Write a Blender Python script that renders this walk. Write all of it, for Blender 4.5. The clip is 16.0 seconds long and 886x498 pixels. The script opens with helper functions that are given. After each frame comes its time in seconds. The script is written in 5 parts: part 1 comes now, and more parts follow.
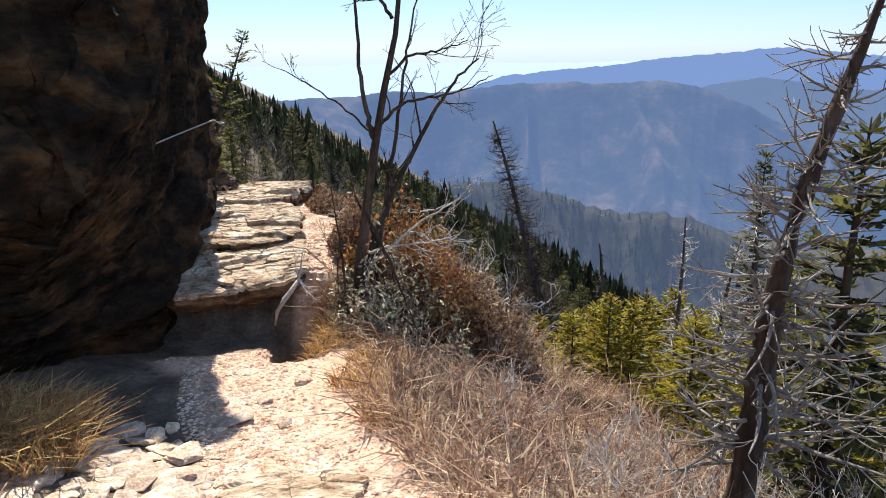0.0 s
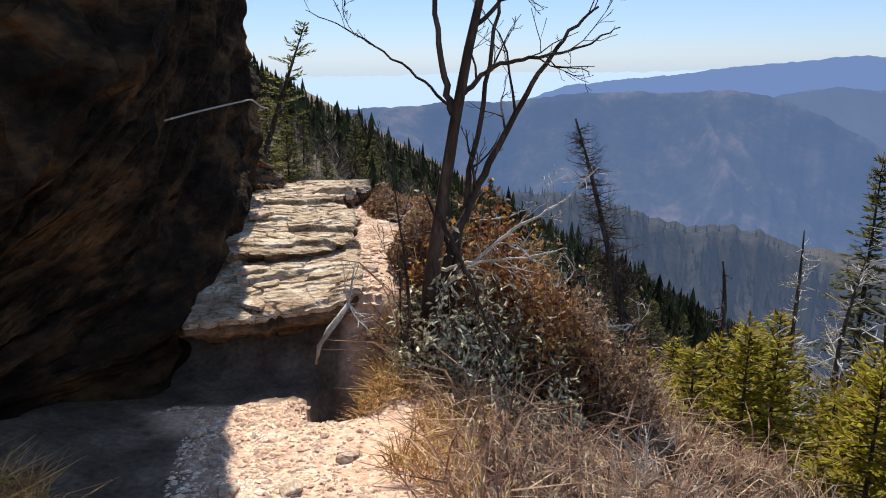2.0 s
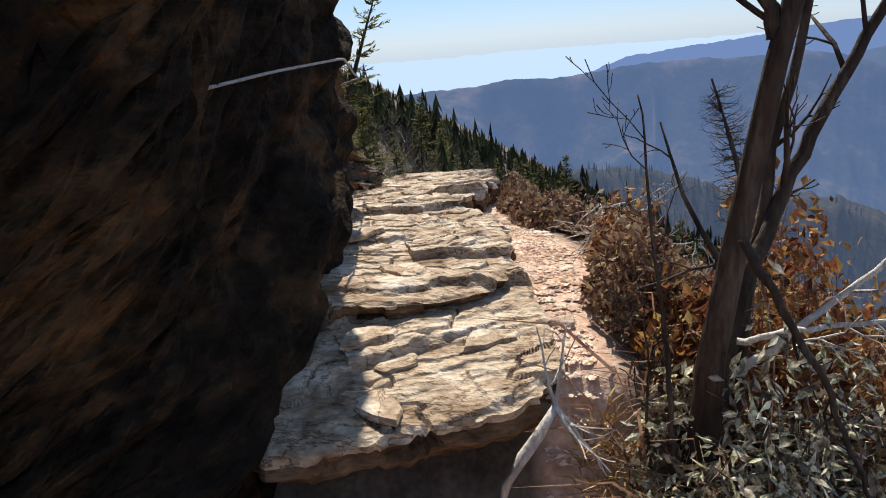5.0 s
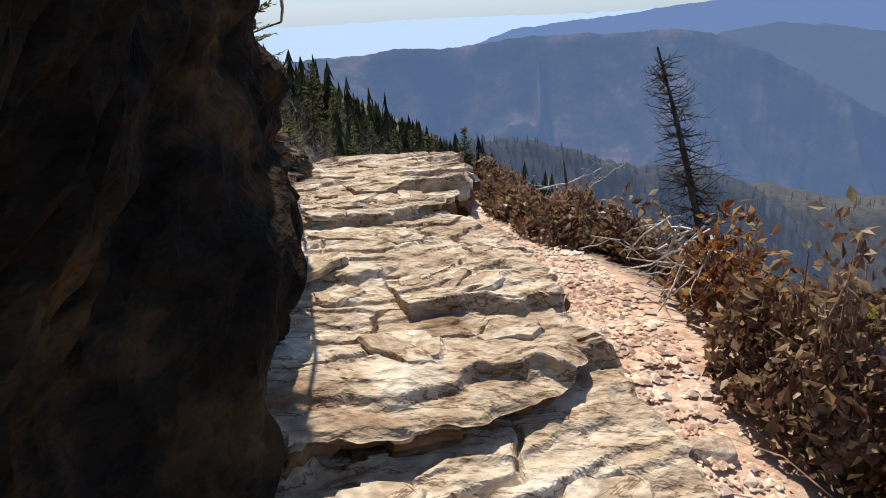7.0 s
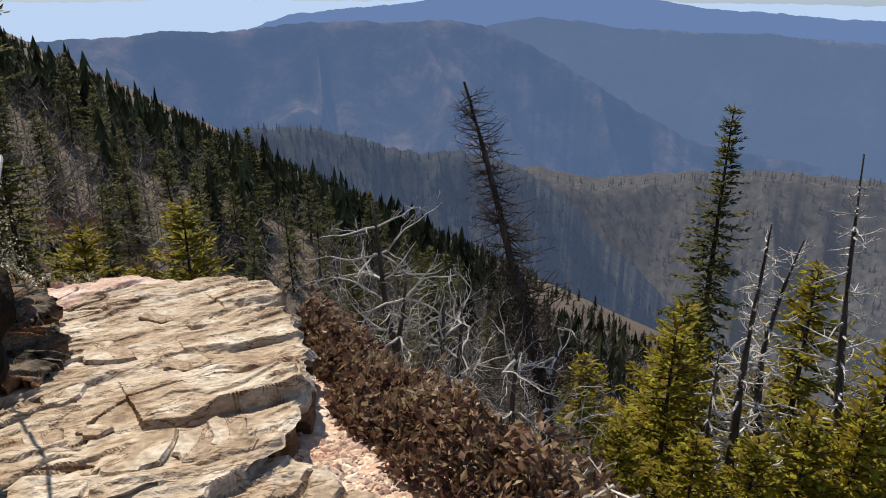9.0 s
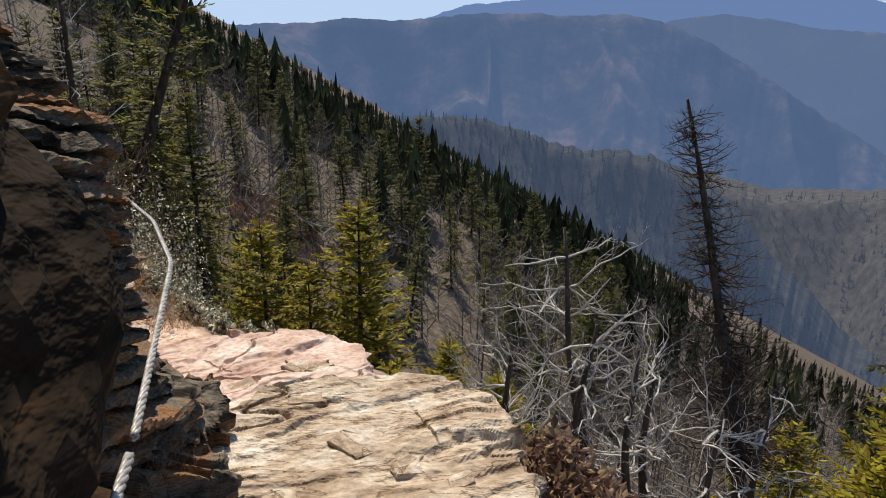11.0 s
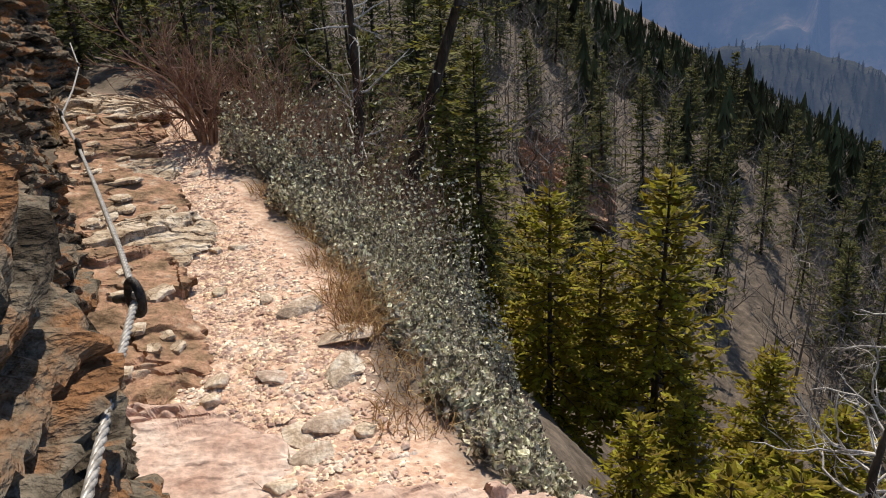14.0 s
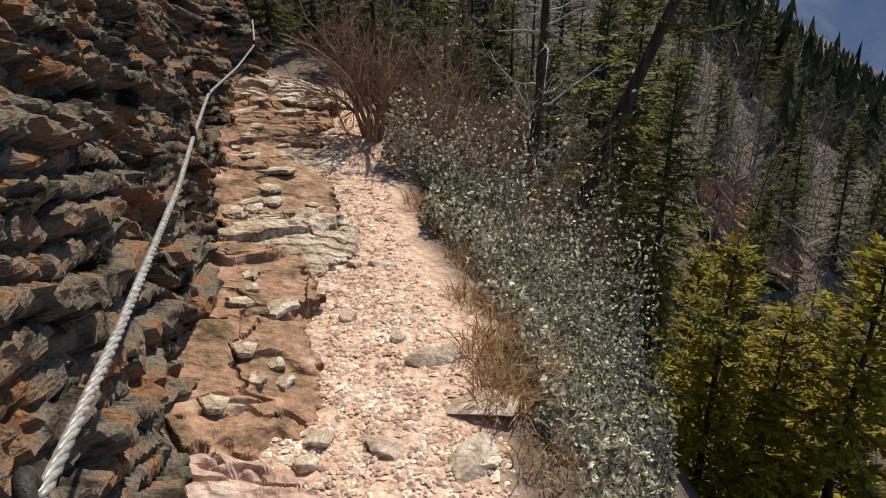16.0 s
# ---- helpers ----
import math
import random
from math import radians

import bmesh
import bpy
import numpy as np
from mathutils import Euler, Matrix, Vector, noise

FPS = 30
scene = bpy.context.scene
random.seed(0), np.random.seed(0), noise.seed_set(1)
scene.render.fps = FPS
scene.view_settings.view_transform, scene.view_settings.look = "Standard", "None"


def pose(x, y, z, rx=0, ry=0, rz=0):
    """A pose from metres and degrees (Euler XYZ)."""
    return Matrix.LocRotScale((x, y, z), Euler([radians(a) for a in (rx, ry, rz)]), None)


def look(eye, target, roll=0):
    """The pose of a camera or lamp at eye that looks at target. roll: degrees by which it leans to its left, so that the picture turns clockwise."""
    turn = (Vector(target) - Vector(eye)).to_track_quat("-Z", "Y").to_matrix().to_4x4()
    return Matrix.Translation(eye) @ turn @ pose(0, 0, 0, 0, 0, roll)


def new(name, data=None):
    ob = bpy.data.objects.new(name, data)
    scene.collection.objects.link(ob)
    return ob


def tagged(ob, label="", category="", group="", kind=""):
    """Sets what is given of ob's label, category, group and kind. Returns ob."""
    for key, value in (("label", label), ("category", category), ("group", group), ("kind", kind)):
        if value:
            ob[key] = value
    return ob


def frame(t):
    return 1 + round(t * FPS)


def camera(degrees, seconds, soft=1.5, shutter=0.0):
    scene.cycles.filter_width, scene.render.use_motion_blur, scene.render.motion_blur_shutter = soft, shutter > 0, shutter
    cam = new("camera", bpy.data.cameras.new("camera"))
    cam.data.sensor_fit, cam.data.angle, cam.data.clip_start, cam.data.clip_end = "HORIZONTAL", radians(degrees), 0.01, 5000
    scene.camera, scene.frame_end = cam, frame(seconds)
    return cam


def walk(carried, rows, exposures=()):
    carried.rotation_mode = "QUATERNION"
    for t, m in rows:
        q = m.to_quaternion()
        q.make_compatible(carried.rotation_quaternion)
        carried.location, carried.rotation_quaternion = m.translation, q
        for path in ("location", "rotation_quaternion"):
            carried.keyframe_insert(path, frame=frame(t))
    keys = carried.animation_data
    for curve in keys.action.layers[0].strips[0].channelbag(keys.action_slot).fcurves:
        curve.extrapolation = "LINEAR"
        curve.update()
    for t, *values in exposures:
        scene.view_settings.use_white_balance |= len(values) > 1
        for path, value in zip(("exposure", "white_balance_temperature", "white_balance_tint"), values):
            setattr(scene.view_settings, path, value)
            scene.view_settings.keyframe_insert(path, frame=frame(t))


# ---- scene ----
cam = camera(63.4, 16.0, soft=1.0)

PATH = [
    (0, (1.774, 0.834, 2.98), (1.781, 2.759, 2.439), -0.5),
    (0.5, (1.735, 1.128, 2.851), (1.653, 3.07, 2.381), -0.7),
    (0.8, (1.681, 1.382, 2.758), (1.631, 3.36, 2.462), -1.9),
    (1, (1.671, 1.585, 2.737), (1.607, 3.538, 2.311), -2.1),
    (1.5, (1.617, 2.106, 2.623), (1.384, 4.048, 2.207), -4.4),
    (2, (1.496, 2.573, 2.55), (1.337, 4.499, 2.035), -0.7),
    (2.5, (1.398, 2.978, 2.483), (1.0, 4.876, 1.997), -2.7),
    (3, (1.153, 3.399, 2.413), (0.814, 5.291, 1.857), -2.4),
    (3.5, (0.995, 3.815, 2.376), (0.55, 5.722, 1.972), -5.0),
    (3.7, (0.912, 3.989, 2.376), (0.489, 5.894, 1.935), -5.2),
    (5.8, (0.194, 5.393, 2.155), (0.026, 7.302, 1.582), -1.1),
    (6, (0.112, 5.572, 2.14), (0.057, 7.501, 1.616), 0.0),
    (6.5, (-0.039, 6.017, 2.12), (-0.071, 7.966, 1.674), -0.7),
    (7, (-0.223, 6.452, 2.079), (-0.257, 8.343, 1.429), -2.5),
    (7.5, (-0.37, 6.784, 2.215), (0.087, 8.634, 1.606), -1.6),
    (8, (-0.385, 7.15, 2.272), (0.072, 9.037, 1.79), -0.1),
    (8.5, (-0.336, 7.453, 2.516), (0.104, 9.287, 1.853), 1.2),
    (9, (-0.343, 7.776, 2.633), (0.195, 9.574, 1.941), 0.4),
    (9.5, (-0.339, 8.156, 2.632), (0.126, 9.974, 1.941), -2.2),
    (10, (-0.417, 8.528, 2.708), (-0.305, 10.385, 1.975), -0.8),
    (10.2, (-0.478, 8.666, 2.695), (-0.347, 10.53, 1.982), 1.4),
    (12.3, (-0.754, 10.019, 2.728), (-0.756, 11.883, 2.004), -2.3),
    (12.5, (-0.806, 10.248, 2.665), (-0.979, 12.139, 2.038), -3.8),
    (13, (-0.858, 10.627, 2.618), (-1.153, 12.424, 1.791), -4.8),
    (13.5, (-0.979, 10.961, 2.554), (-1.352, 12.762, 1.77), -3.3),
    (14, (-1.091, 11.349, 2.467), (-1.73, 13.036, 1.604), -4.1),
    (14.5, (-1.253, 11.566, 2.436), (-2.143, 13.193, 1.687), -2.2),
    (15, (-1.325, 11.797, 2.376), (-2.41, 13.275, 1.577), -2.3),
    (15.5, (-1.407, 11.929, 2.335), (-2.407, 13.498, 1.601), -1.0),
    (16, (-1.519, 12.072, 2.283), (-2.538, 13.584, 1.462), -0.5),
]
walk(cam, [(t, look(e, g, r)) for t, e, g, r in PATH],
     [(0, 0.78), (0.6, 0.72), (1.2, 0.55), (2.5, 0.42), (6, 0.4), (8, 0.16), (9, 0.12), (10, 0.12), (12.5, 0.16), (15, 0.12), (16, 0.08)])

# ---------------- world, sun ----------------
SUN_AZ, SUN_EL = 11.5, 50.0     # degrees left of +y, and up
world = bpy.data.worlds.new("world")
scene.world = world
world.use_nodes = True
wn = world.node_tree.nodes
sky = wn.new("ShaderNodeTexSky")
sky.sky_type, sky.sun_disc = "NISHITA", False
sky.sun_elevation, sky.sun_rotation = radians(SUN_EL), radians(-SUN_AZ)
sky.altitude, sky.air_density, sky.dust_density, sky.ozone_density = 1700, 1.1, 0.3, 3.0
wn["Background"].inputs["Strength"].default_value = 0.063
tint = wn.new("ShaderNodeMix")
tint.data_type, tint.blend_type = "RGBA", "MULTIPLY"
tint.inputs["Factor"].default_value, tint.inputs["B"].default_value = 1.0, (0.87, 1.0, 1.33, 1)
world.node_tree.links.new(sky.outputs["Color"], tint.inputs["A"])
veil = wn.new("ShaderNodeMix")
veil.data_type, veil.blend_type = "RGBA", "MIX"
veil.inputs["Factor"].default_value, veil.inputs["B"].default_value = 0.3, (6.5, 9.2, 13.0, 1)
world.node_tree.links.new(tint.outputs["Result"], veil.inputs["A"])
world.node_tree.links.new(veil.outputs["Result"], wn["Background"].inputs["Color"])
sun = new("sun", bpy.data.lights.new("sun", "SUN"))
sun.data.energy, sun.data.angle, sun.data.color = 5.0, radians(0.55), (1.0, 0.93, 0.81)
sun.matrix_world = look((0, 0, 0), (math.sin(radians(SUN_AZ)) * math.cos(radians(SUN_EL)),
                                    -math.cos(radians(SUN_AZ)) * math.cos(radians(SUN_EL)), -math.sin(radians(SUN_EL))))


# ---------------- noise ----------------
def hash01(ix, iy, iz, seed=0):
    h = (ix.astype(np.int64) * 374761393 + iy.astype(np.int64) * 668265263 + iz.astype(np.int64) * 2147483647 + seed * 1274126177) & 0xFFFFFFFF
    h = ((h ^ (h >> 13)) * 1274126177) & 0xFFFFFFFF
    h = ((h ^ (h >> 16)) * 2246822519) & 0xFFFFFFFF
    return ((h ^ (h >> 15)) & 0xFFFFFF) / float(0xFFFFFF)


def vnoise(x, y, z=0.0, seed=0):
    """Value noise from -1 to 1."""
    x, y, z = np.broadcast_arrays(np.asarray(x, float), np.asarray(y, float), np.asarray(z, float))
    fx, fy, fz = np.floor(x), np.floor(y), np.floor(z)
    u, v, w = x - fx, y - fy, z - fz
    u, v, w = u * u * (3 - 2 * u), v * v * (3 - 2 * v), w * w * (3 - 2 * w)
    out = 0
    for a in (0, 1):
        for b in (0, 1):
            for c in (0, 1):
                out = out + hash01(fx + a, fy + b, fz + c, seed) * (u if a else 1 - u) * (v if b else 1 - v) * (w if c else 1 - w)
    return out * 2 - 1


def fbm(x, y, z=0.0, octaves=4, seed=0):
    out, amp, k = 0, 0.5, 1.0
    for o in range(octaves):
        out = out + amp * vnoise(x * k, y * k, z * k, seed + o)
        amp, k = amp * 0.5, k * 2.03
    return out


def smooth(a, b, v):
    t = np.clip((v - a) / (b - a), 0, 1)
    return t * t * (3 - 2 * t)


def terrace(q, sharp=0.22):
    f = np.floor(q)
    return f + smooth(0, sharp, q - f)


# ---------------- materials ----------------
def mat(name, colors, scale=4.0, rough=0.85, bump=0.3, bump_scale=40.0, detail=6.0, per="", spread=0.0, stretch=(1, 1, 1), spec=0.12,
        trans=0.0, mask=None, fine=None, bump_dist=0.02):
    """A node material: a noise ramp through the colours, finer grain over it, bump, and a spread of value per object or per island."""
    m = bpy.data.materials.new(name)
    m.use_nodes = True
    nt = m.node_tree
    nd, ln = nt.nodes, nt.links
    b = nd["Principled BSDF"]
    geo, mp = nd.new("ShaderNodeTexCoord"), nd.new("ShaderNodeMapping")
    mp.inputs["Scale"].default_value = stretch
    ln.new(geo.outputs["Object"], mp.inputs["Vector"])
    n1 = nd.new("ShaderNodeTexNoise")
    n1.inputs["Scale"].default_value, n1.inputs["Detail"].default_value = scale, detail
    n1.inputs["Roughness"].default_value = 0.65
    ln.new(mp.outputs["Vector"], n1.inputs["Vector"])
    ramp = nd.new("ShaderNodeValToRGB")
    el = ramp.color_ramp.elements
    while len(el) < len(colors):
        el.new(0.5)
    for n, c in enumerate(colors):
        el[n].position = 0.3 + 0.4 * n / max(1, len(colors) - 1)
        el[n].color = (*c, 1)
    ln.new(n1.outputs["Fac"], ramp.inputs["Fac"])
    col = ramp.outputs["Color"]
    n2 = nd.new("ShaderNodeTexNoise")
    n2.inputs["Scale"].default_value, n2.inputs["Detail"].default_value = bump_scale, 4.0
    ln.new(mp.outputs["Vector"], n2.inputs["Vector"])
    grain = nd.new("ShaderNodeMix")
    grain.data_type, grain.blend_type = "RGBA", "MULTIPLY"
    grain.inputs["Factor"].default_value = 0.55
    gr = nd.new("ShaderNodeValToRGB")
    gr.color_ramp.elements[0].position, gr.color_ramp.elements[1].position = 0.3, 0.62
    gr.color_ramp.elements[0].color, gr.color_ramp.elements[1].color = (0.45, 0.45, 0.45, 1), (1.15, 1.15, 1.15, 1)
    ln.new(n2.outputs["Fac"], gr.inputs["Fac"])
    ln.new(col, grain.inputs["A"])
    ln.new(gr.outputs["Color"], grain.inputs["B"])
    col = grain.outputs["Result"]
    if mask:
        at = nd.new("ShaderNodeAttribute")
        at.attribute_name = mask[0]
        mx = nd.new("ShaderNodeMix")
        mx.data_type = "RGBA"
        n3 = nd.new("ShaderNodeTexNoise")
        n3.inputs["Scale"].default_value, n3.inputs["Detail"].default_value = mask[2], 8.0
        ln.new(mp.outputs["Vector"], n3.inputs["Vector"])
        r3 = nd.new("ShaderNodeValToRGB")
        e3 = r3.color_ramp.elements
        while len(e3) < len(mask[1]):
            e3.new(0.5)
        for n, c in enumerate(mask[1]):
            e3[n].position = 0.3 + 0.4 * n / max(1, len(mask[1]) - 1)
            e3[n].color = (*c, 1)
        ln.new(n3.outputs["Fac"], r3.inputs["Fac"])
        ln.new(at.outputs["Fac"], mx.inputs["Factor"])
        ln.new(col, mx.inputs["A"])
        ln.new(r3.outputs["Color"], mx.inputs["B"])
        col = mx.outputs["Result"]
    if per:
        if per == "object":
            src = nd.new("ShaderNodeObjectInfo").outputs["Random"]
        else:
            src = nd.new("ShaderNodeNewGeometry").outputs["Random Per Island"]
        hsv, mr, mh = nd.new("ShaderNodeHueSaturation"), nd.new("ShaderNodeMapRange"), nd.new("ShaderNodeMapRange")
        mr.inputs["To Min"].default_value, mr.inputs["To Max"].default_value = 1 - spread, 1 + spread
        mh.inputs["To Min"].default_value, mh.inputs["To Max"].default_value = 0.5 - 0.05 * spread, 0.5 + 0.05 * spread
        ln.new(src, mr.inputs["Value"])
        ln.new(src, mh.inputs["Value"])
        ln.new(mr.outputs["Result"], hsv.inputs["Value"])
        ln.new(mh.outputs["Result"], hsv.inputs["Hue"])
        ln.new(col, hsv.inputs["Color"])
        col = hsv.outputs["Color"]
    ln.new(col, b.inputs["Base Color"])
    b.inputs["Roughness"].default_value = rough
    b.inputs["Specular IOR Level"].default_value = spec
    if bump:
        bp = nd.new("ShaderNodeBump")
        bp.inputs["Strength"].default_value, bp.inputs["Distance"].default_value = bump, bump_dist
        ln.new(n2.outputs["Fac"], bp.inputs["Height"])
        ln.new(bp.outputs["Normal"], b.inputs["Normal"])
    if trans:
        tr, ad = nd.new("ShaderNodeBsdfTranslucent"), nd.new("ShaderNodeMixShader")
        ad.inputs["Fac"].default_value = trans
        ln.new(col, tr.inputs["Color"])
        ln.new(b.outputs["BSDF"], ad.inputs[1])
        ln.new(tr.outputs["BSDF"], ad.inputs[2])
        ln.new(ad.outputs["Shader"], nd["Material Output"].inputs["Surface"])
    return m


def hazed_mat(name, wood, haze, fac, scale, stretch=(1, 1, 1)):
    """Far wooded land: patchy woods with blue haze mixed in as glow."""
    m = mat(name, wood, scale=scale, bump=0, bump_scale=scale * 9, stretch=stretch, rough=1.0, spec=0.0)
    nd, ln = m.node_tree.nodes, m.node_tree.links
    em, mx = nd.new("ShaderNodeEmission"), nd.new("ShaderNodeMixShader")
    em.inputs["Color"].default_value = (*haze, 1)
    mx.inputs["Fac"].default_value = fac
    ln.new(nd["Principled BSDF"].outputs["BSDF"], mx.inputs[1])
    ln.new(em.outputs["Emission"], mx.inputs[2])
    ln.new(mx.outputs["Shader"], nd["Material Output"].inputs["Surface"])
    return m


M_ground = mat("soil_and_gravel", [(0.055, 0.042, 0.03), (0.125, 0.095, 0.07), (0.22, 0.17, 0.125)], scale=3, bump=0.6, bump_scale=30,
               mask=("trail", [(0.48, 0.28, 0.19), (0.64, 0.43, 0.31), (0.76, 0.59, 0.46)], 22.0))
M_ledge = mat("pale_ledge_rock", [(0.21, 0.125, 0.068), (0.51, 0.395, 0.28), (0.76, 0.67, 0.55)], scale=3.2, bump=0.9, bump_scale=24, stretch=(1.0, 1.25, 2.5))


def cracked(m, turn, stretch, width=0.016, dark=0.3):
    """Thin dark brown cracks along the rock's grain."""
    nd, ln = m.node_tree.nodes, m.node_tree.links
    b = nd["Principled BSDF"]
    src = b.inputs["Base Color"].links[0].from_socket
    tc, mp = nd.new("ShaderNodeTexCoord"), nd.new("ShaderNodeMapping")
    mp.inputs["Rotation"].default_value, mp.inputs["Scale"].default_value = (0, 0, turn), stretch
    ln.new(tc.outputs["Object"], mp.inputs["Vector"])
    nz, ramp, mx = nd.new("ShaderNodeTexNoise"), nd.new("ShaderNodeValToRGB"), nd.new("ShaderNodeMix")
    nz.inputs["Scale"].default_value, nz.inputs["Detail"].default_value, nz.inputs["Roughness"].default_value = 2.0, 7.0, 0.6
    ln.new(mp.outputs["Vector"], nz.inputs["Vector"])
    el = ramp.color_ramp.elements
    el[0].position, el[0].color = 0.5 - width, (1, 1, 1, 1)
    el[1].position, el[1].color = 0.5 + width, (1, 1, 1, 1)
    for at in (0.5 - width * 0.3, 0.5 + width * 0.3):
        mid = el.new(at)
        mid.color = (dark, dark * 0.75, dark * 0.55, 1)
    ln.new(nz.outputs["Fac"], ramp.inputs["Fac"])
    mx.data_type, mx.blend_type = "RGBA", "MULTIPLY"
    mx.inputs["Factor"].default_value = 0.85
    ln.new(src, mx.inputs["A"])
    ln.new(ramp.outputs["Color"], mx.inputs["B"])
    ln.new(mx.outputs["Result"], b.inputs["Base Color"])


cracked(M_ledge, 0.5, (1.2, 4.5, 3.0))
M_edge = mat("rusty_broken_rock", [(0.06, 0.035, 0.02), (0.17, 0.095, 0.05), (0.32, 0.20, 0.11)], scale=3.5, bump=0.8, bump_scale=24, stretch=(1, 1, 3.5))
# Near-black tones put the cliff's shade into the rock colour; rust stains stay.
M_cliff_shade = mat("shade_dark_cliff_rock", [(0.010, 0.0075, 0.006), (0.028, 0.019, 0.012), (0.12, 0.064, 0.028)], scale=1.6, spec=0.03, bump=1.0, bump_scale=7, stretch=(1, 1, 2.0), bump_dist=0.07)
M_bank = mat("brown_bank_rock", [(0.09, 0.055, 0.03), (0.27, 0.17, 0.10), (0.42, 0.24, 0.15), (0.56, 0.43, 0.31)], scale=4.5, bump=0.9, bump_scale=22, stretch=(1, 1, 2.5))
M_wall = mat("layered_cliff_rock", [(0.012, 0.009, 0.007), (0.04, 0.03, 0.021), (0.18, 0.148, 0.11), (0.26, 0.13, 0.062), (0.09, 0.052, 0.03)], scale=2.6, spec=0.05, bump=1.0, bump_scale=48, stretch=(1, 1, 3.0))
M_pink = mat("pink_rock", [(0.36, 0.21, 0.15), (0.60, 0.42, 0.33), (0.78, 0.66, 0.56)], scale=2.6, bump=0.5, bump_scale=28, stretch=(1, 1, 2.5))
M_stone = mat("loose_stone", [(0.36, 0.25, 0.17), (0.56, 0.43, 0.32), (0.72, 0.63, 0.52)], scale=14, bump=0.4, bump_scale=60, per="object", spread=0.2)
M_gravel = mat("gravel", [(0.50, 0.30, 0.205), (0.70, 0.49, 0.36), (0.88, 0.74, 0.60)], scale=5, bump=0.2, bump_scale=60, per="island", spread=0.4)
M_bark = mat("grey_brown_bark", [(0.03, 0.021, 0.016), (0.07, 0.051, 0.039), (0.16, 0.125, 0.10)], scale=9, bump=0.7, bump_scale=45, stretch=(1, 1, 0.25))
M_dead = mat("weathered_dead_wood", [(0.38, 0.33, 0.29), (0.56, 0.51, 0.45), (0.72, 0.67, 0.60)], scale=10, bump=0.5, bump_scale=60, stretch=(1, 1, 0.3))
M_darkdead = mat("dark_dead_wood", [(0.045, 0.036, 0.03), (0.09, 0.072, 0.06), (0.15, 0.125, 0.105)], scale=10, bump=0.5, bump_scale=60, stretch=(1, 1, 0.3))
M_twig = mat("dry_twig", [(0.20, 0.105, 0.07), (0.38, 0.23, 0.16), (0.58, 0.42, 0.32)], scale=6, bump=0, trans=0.25, per="island", spread=0.35)
M_greytwig = mat("grey_twig", [(0.24, 0.20, 0.165), (0.42, 0.37, 0.31)], scale=6, bump=0, per="island", spread=0.3)
M_lichen = mat("lichen_grey_twig", [(0.12, 0.10, 0.085), (0.26, 0.23, 0.20), (0.38, 0.35, 0.31)], scale=8, bump=0)
M_grass = mat("dry_grass", [(0.42, 0.27, 0.17), (0.63, 0.48, 0.34), (0.80, 0.68, 0.53)], scale=5, bump=0, per="island", spread=0.4, trans=0.45)
M_straw = mat("orange_brown_grass", [(0.26, 0.145, 0.07), (0.42, 0.26, 0.13), (0.56, 0.41, 0.25)], scale=5, bump=0, per="island", spread=0.4, trans=0.3)
M_gold = mat("golden_grass", [(0.36, 0.19, 0.075), (0.54, 0.34, 0.15), (0.66, 0.48, 0.27)], scale=5, bump=0, per="island", spread=0.4, trans=0.3)
M_rust = mat("rusty_leaf", [(0.17, 0.065, 0.025), (0.30, 0.13, 0.05), (0.32, 0.23, 0.11)], scale=3, bump=0, per="island", spread=0.55, rough=0.45, trans=0.4)
M_redbrown = mat("red_brown_leaf", [(0.13, 0.07, 0.045), (0.27, 0.16, 0.10), (0.46, 0.36, 0.24)], scale=3, bump=0, per="island", spread=0.6, rough=0.4, trans=0.3)
# The two palest tones are sun glints put into the leaf colour.
M_greyleaf = mat("grey_green_leaf_glints", [(0.06, 0.054, 0.028), (0.20, 0.175, 0.105), (0.66, 0.585, 0.44), (0.88, 0.81, 0.66)], scale=24, bump=0, per="island", spread=0.8, rough=0.45, trans=0.25, spec=0.2)
M_fir = mat("yellow_green_needles", [(0.17, 0.15, 0.012), (0.29, 0.235, 0.02), (0.39, 0.27, 0.035)], scale=2, bump=0, per="island", spread=0.45, rough=0.6, trans=0.45)
M_spruce = mat("dark_green_needles", [(0.05, 0.056, 0.017), (0.11, 0.105, 0.03), (0.21, 0.17, 0.045)], scale=1.2, bump=0, per="island", spread=0.5, rough=0.65, trans=0.45)
M_wood_far = mat("distant_conifers", [(0.05, 0.062, 0.034), (0.09, 0.095, 0.05), (0.15, 0.135, 0.075)], scale=0.05, bump=0, bump_scale=1.0, per="island", spread=0.6, rough=0.9, spec=0.05, trans=0.5)
M_bare_far = mat("distant_bare_trees", [(0.15, 0.127, 0.107), (0.27, 0.23, 0.198)], scale=0.05, bump=0, bump_scale=1.0, per="island", spread=0.4, rough=0.9, spec=0.05)
M_olive = mat("olive_needles", [(0.09, 0.085, 0.018), (0.17, 0.15, 0.03), (0.27, 0.215, 0.05)], scale=1.2, bump=0, per="island", spread=0.5, rough=0.65, trans=0.4)
M_cable = mat("steel_cable", [(0.26, 0.23, 0.20), (0.50, 0.47, 0.43)], scale=30, bump=0, bump_scale=120, rough=0.42)
M_iron = mat("dark_iron", [(0.03, 0.028, 0.026), (0.07, 0.055, 0.045)], scale=30, bump=0.3, bump_scale=120, rough=0.5)
M_cable.node_tree.nodes["Principled BSDF"].inputs["Metallic"].default_value = 0.2


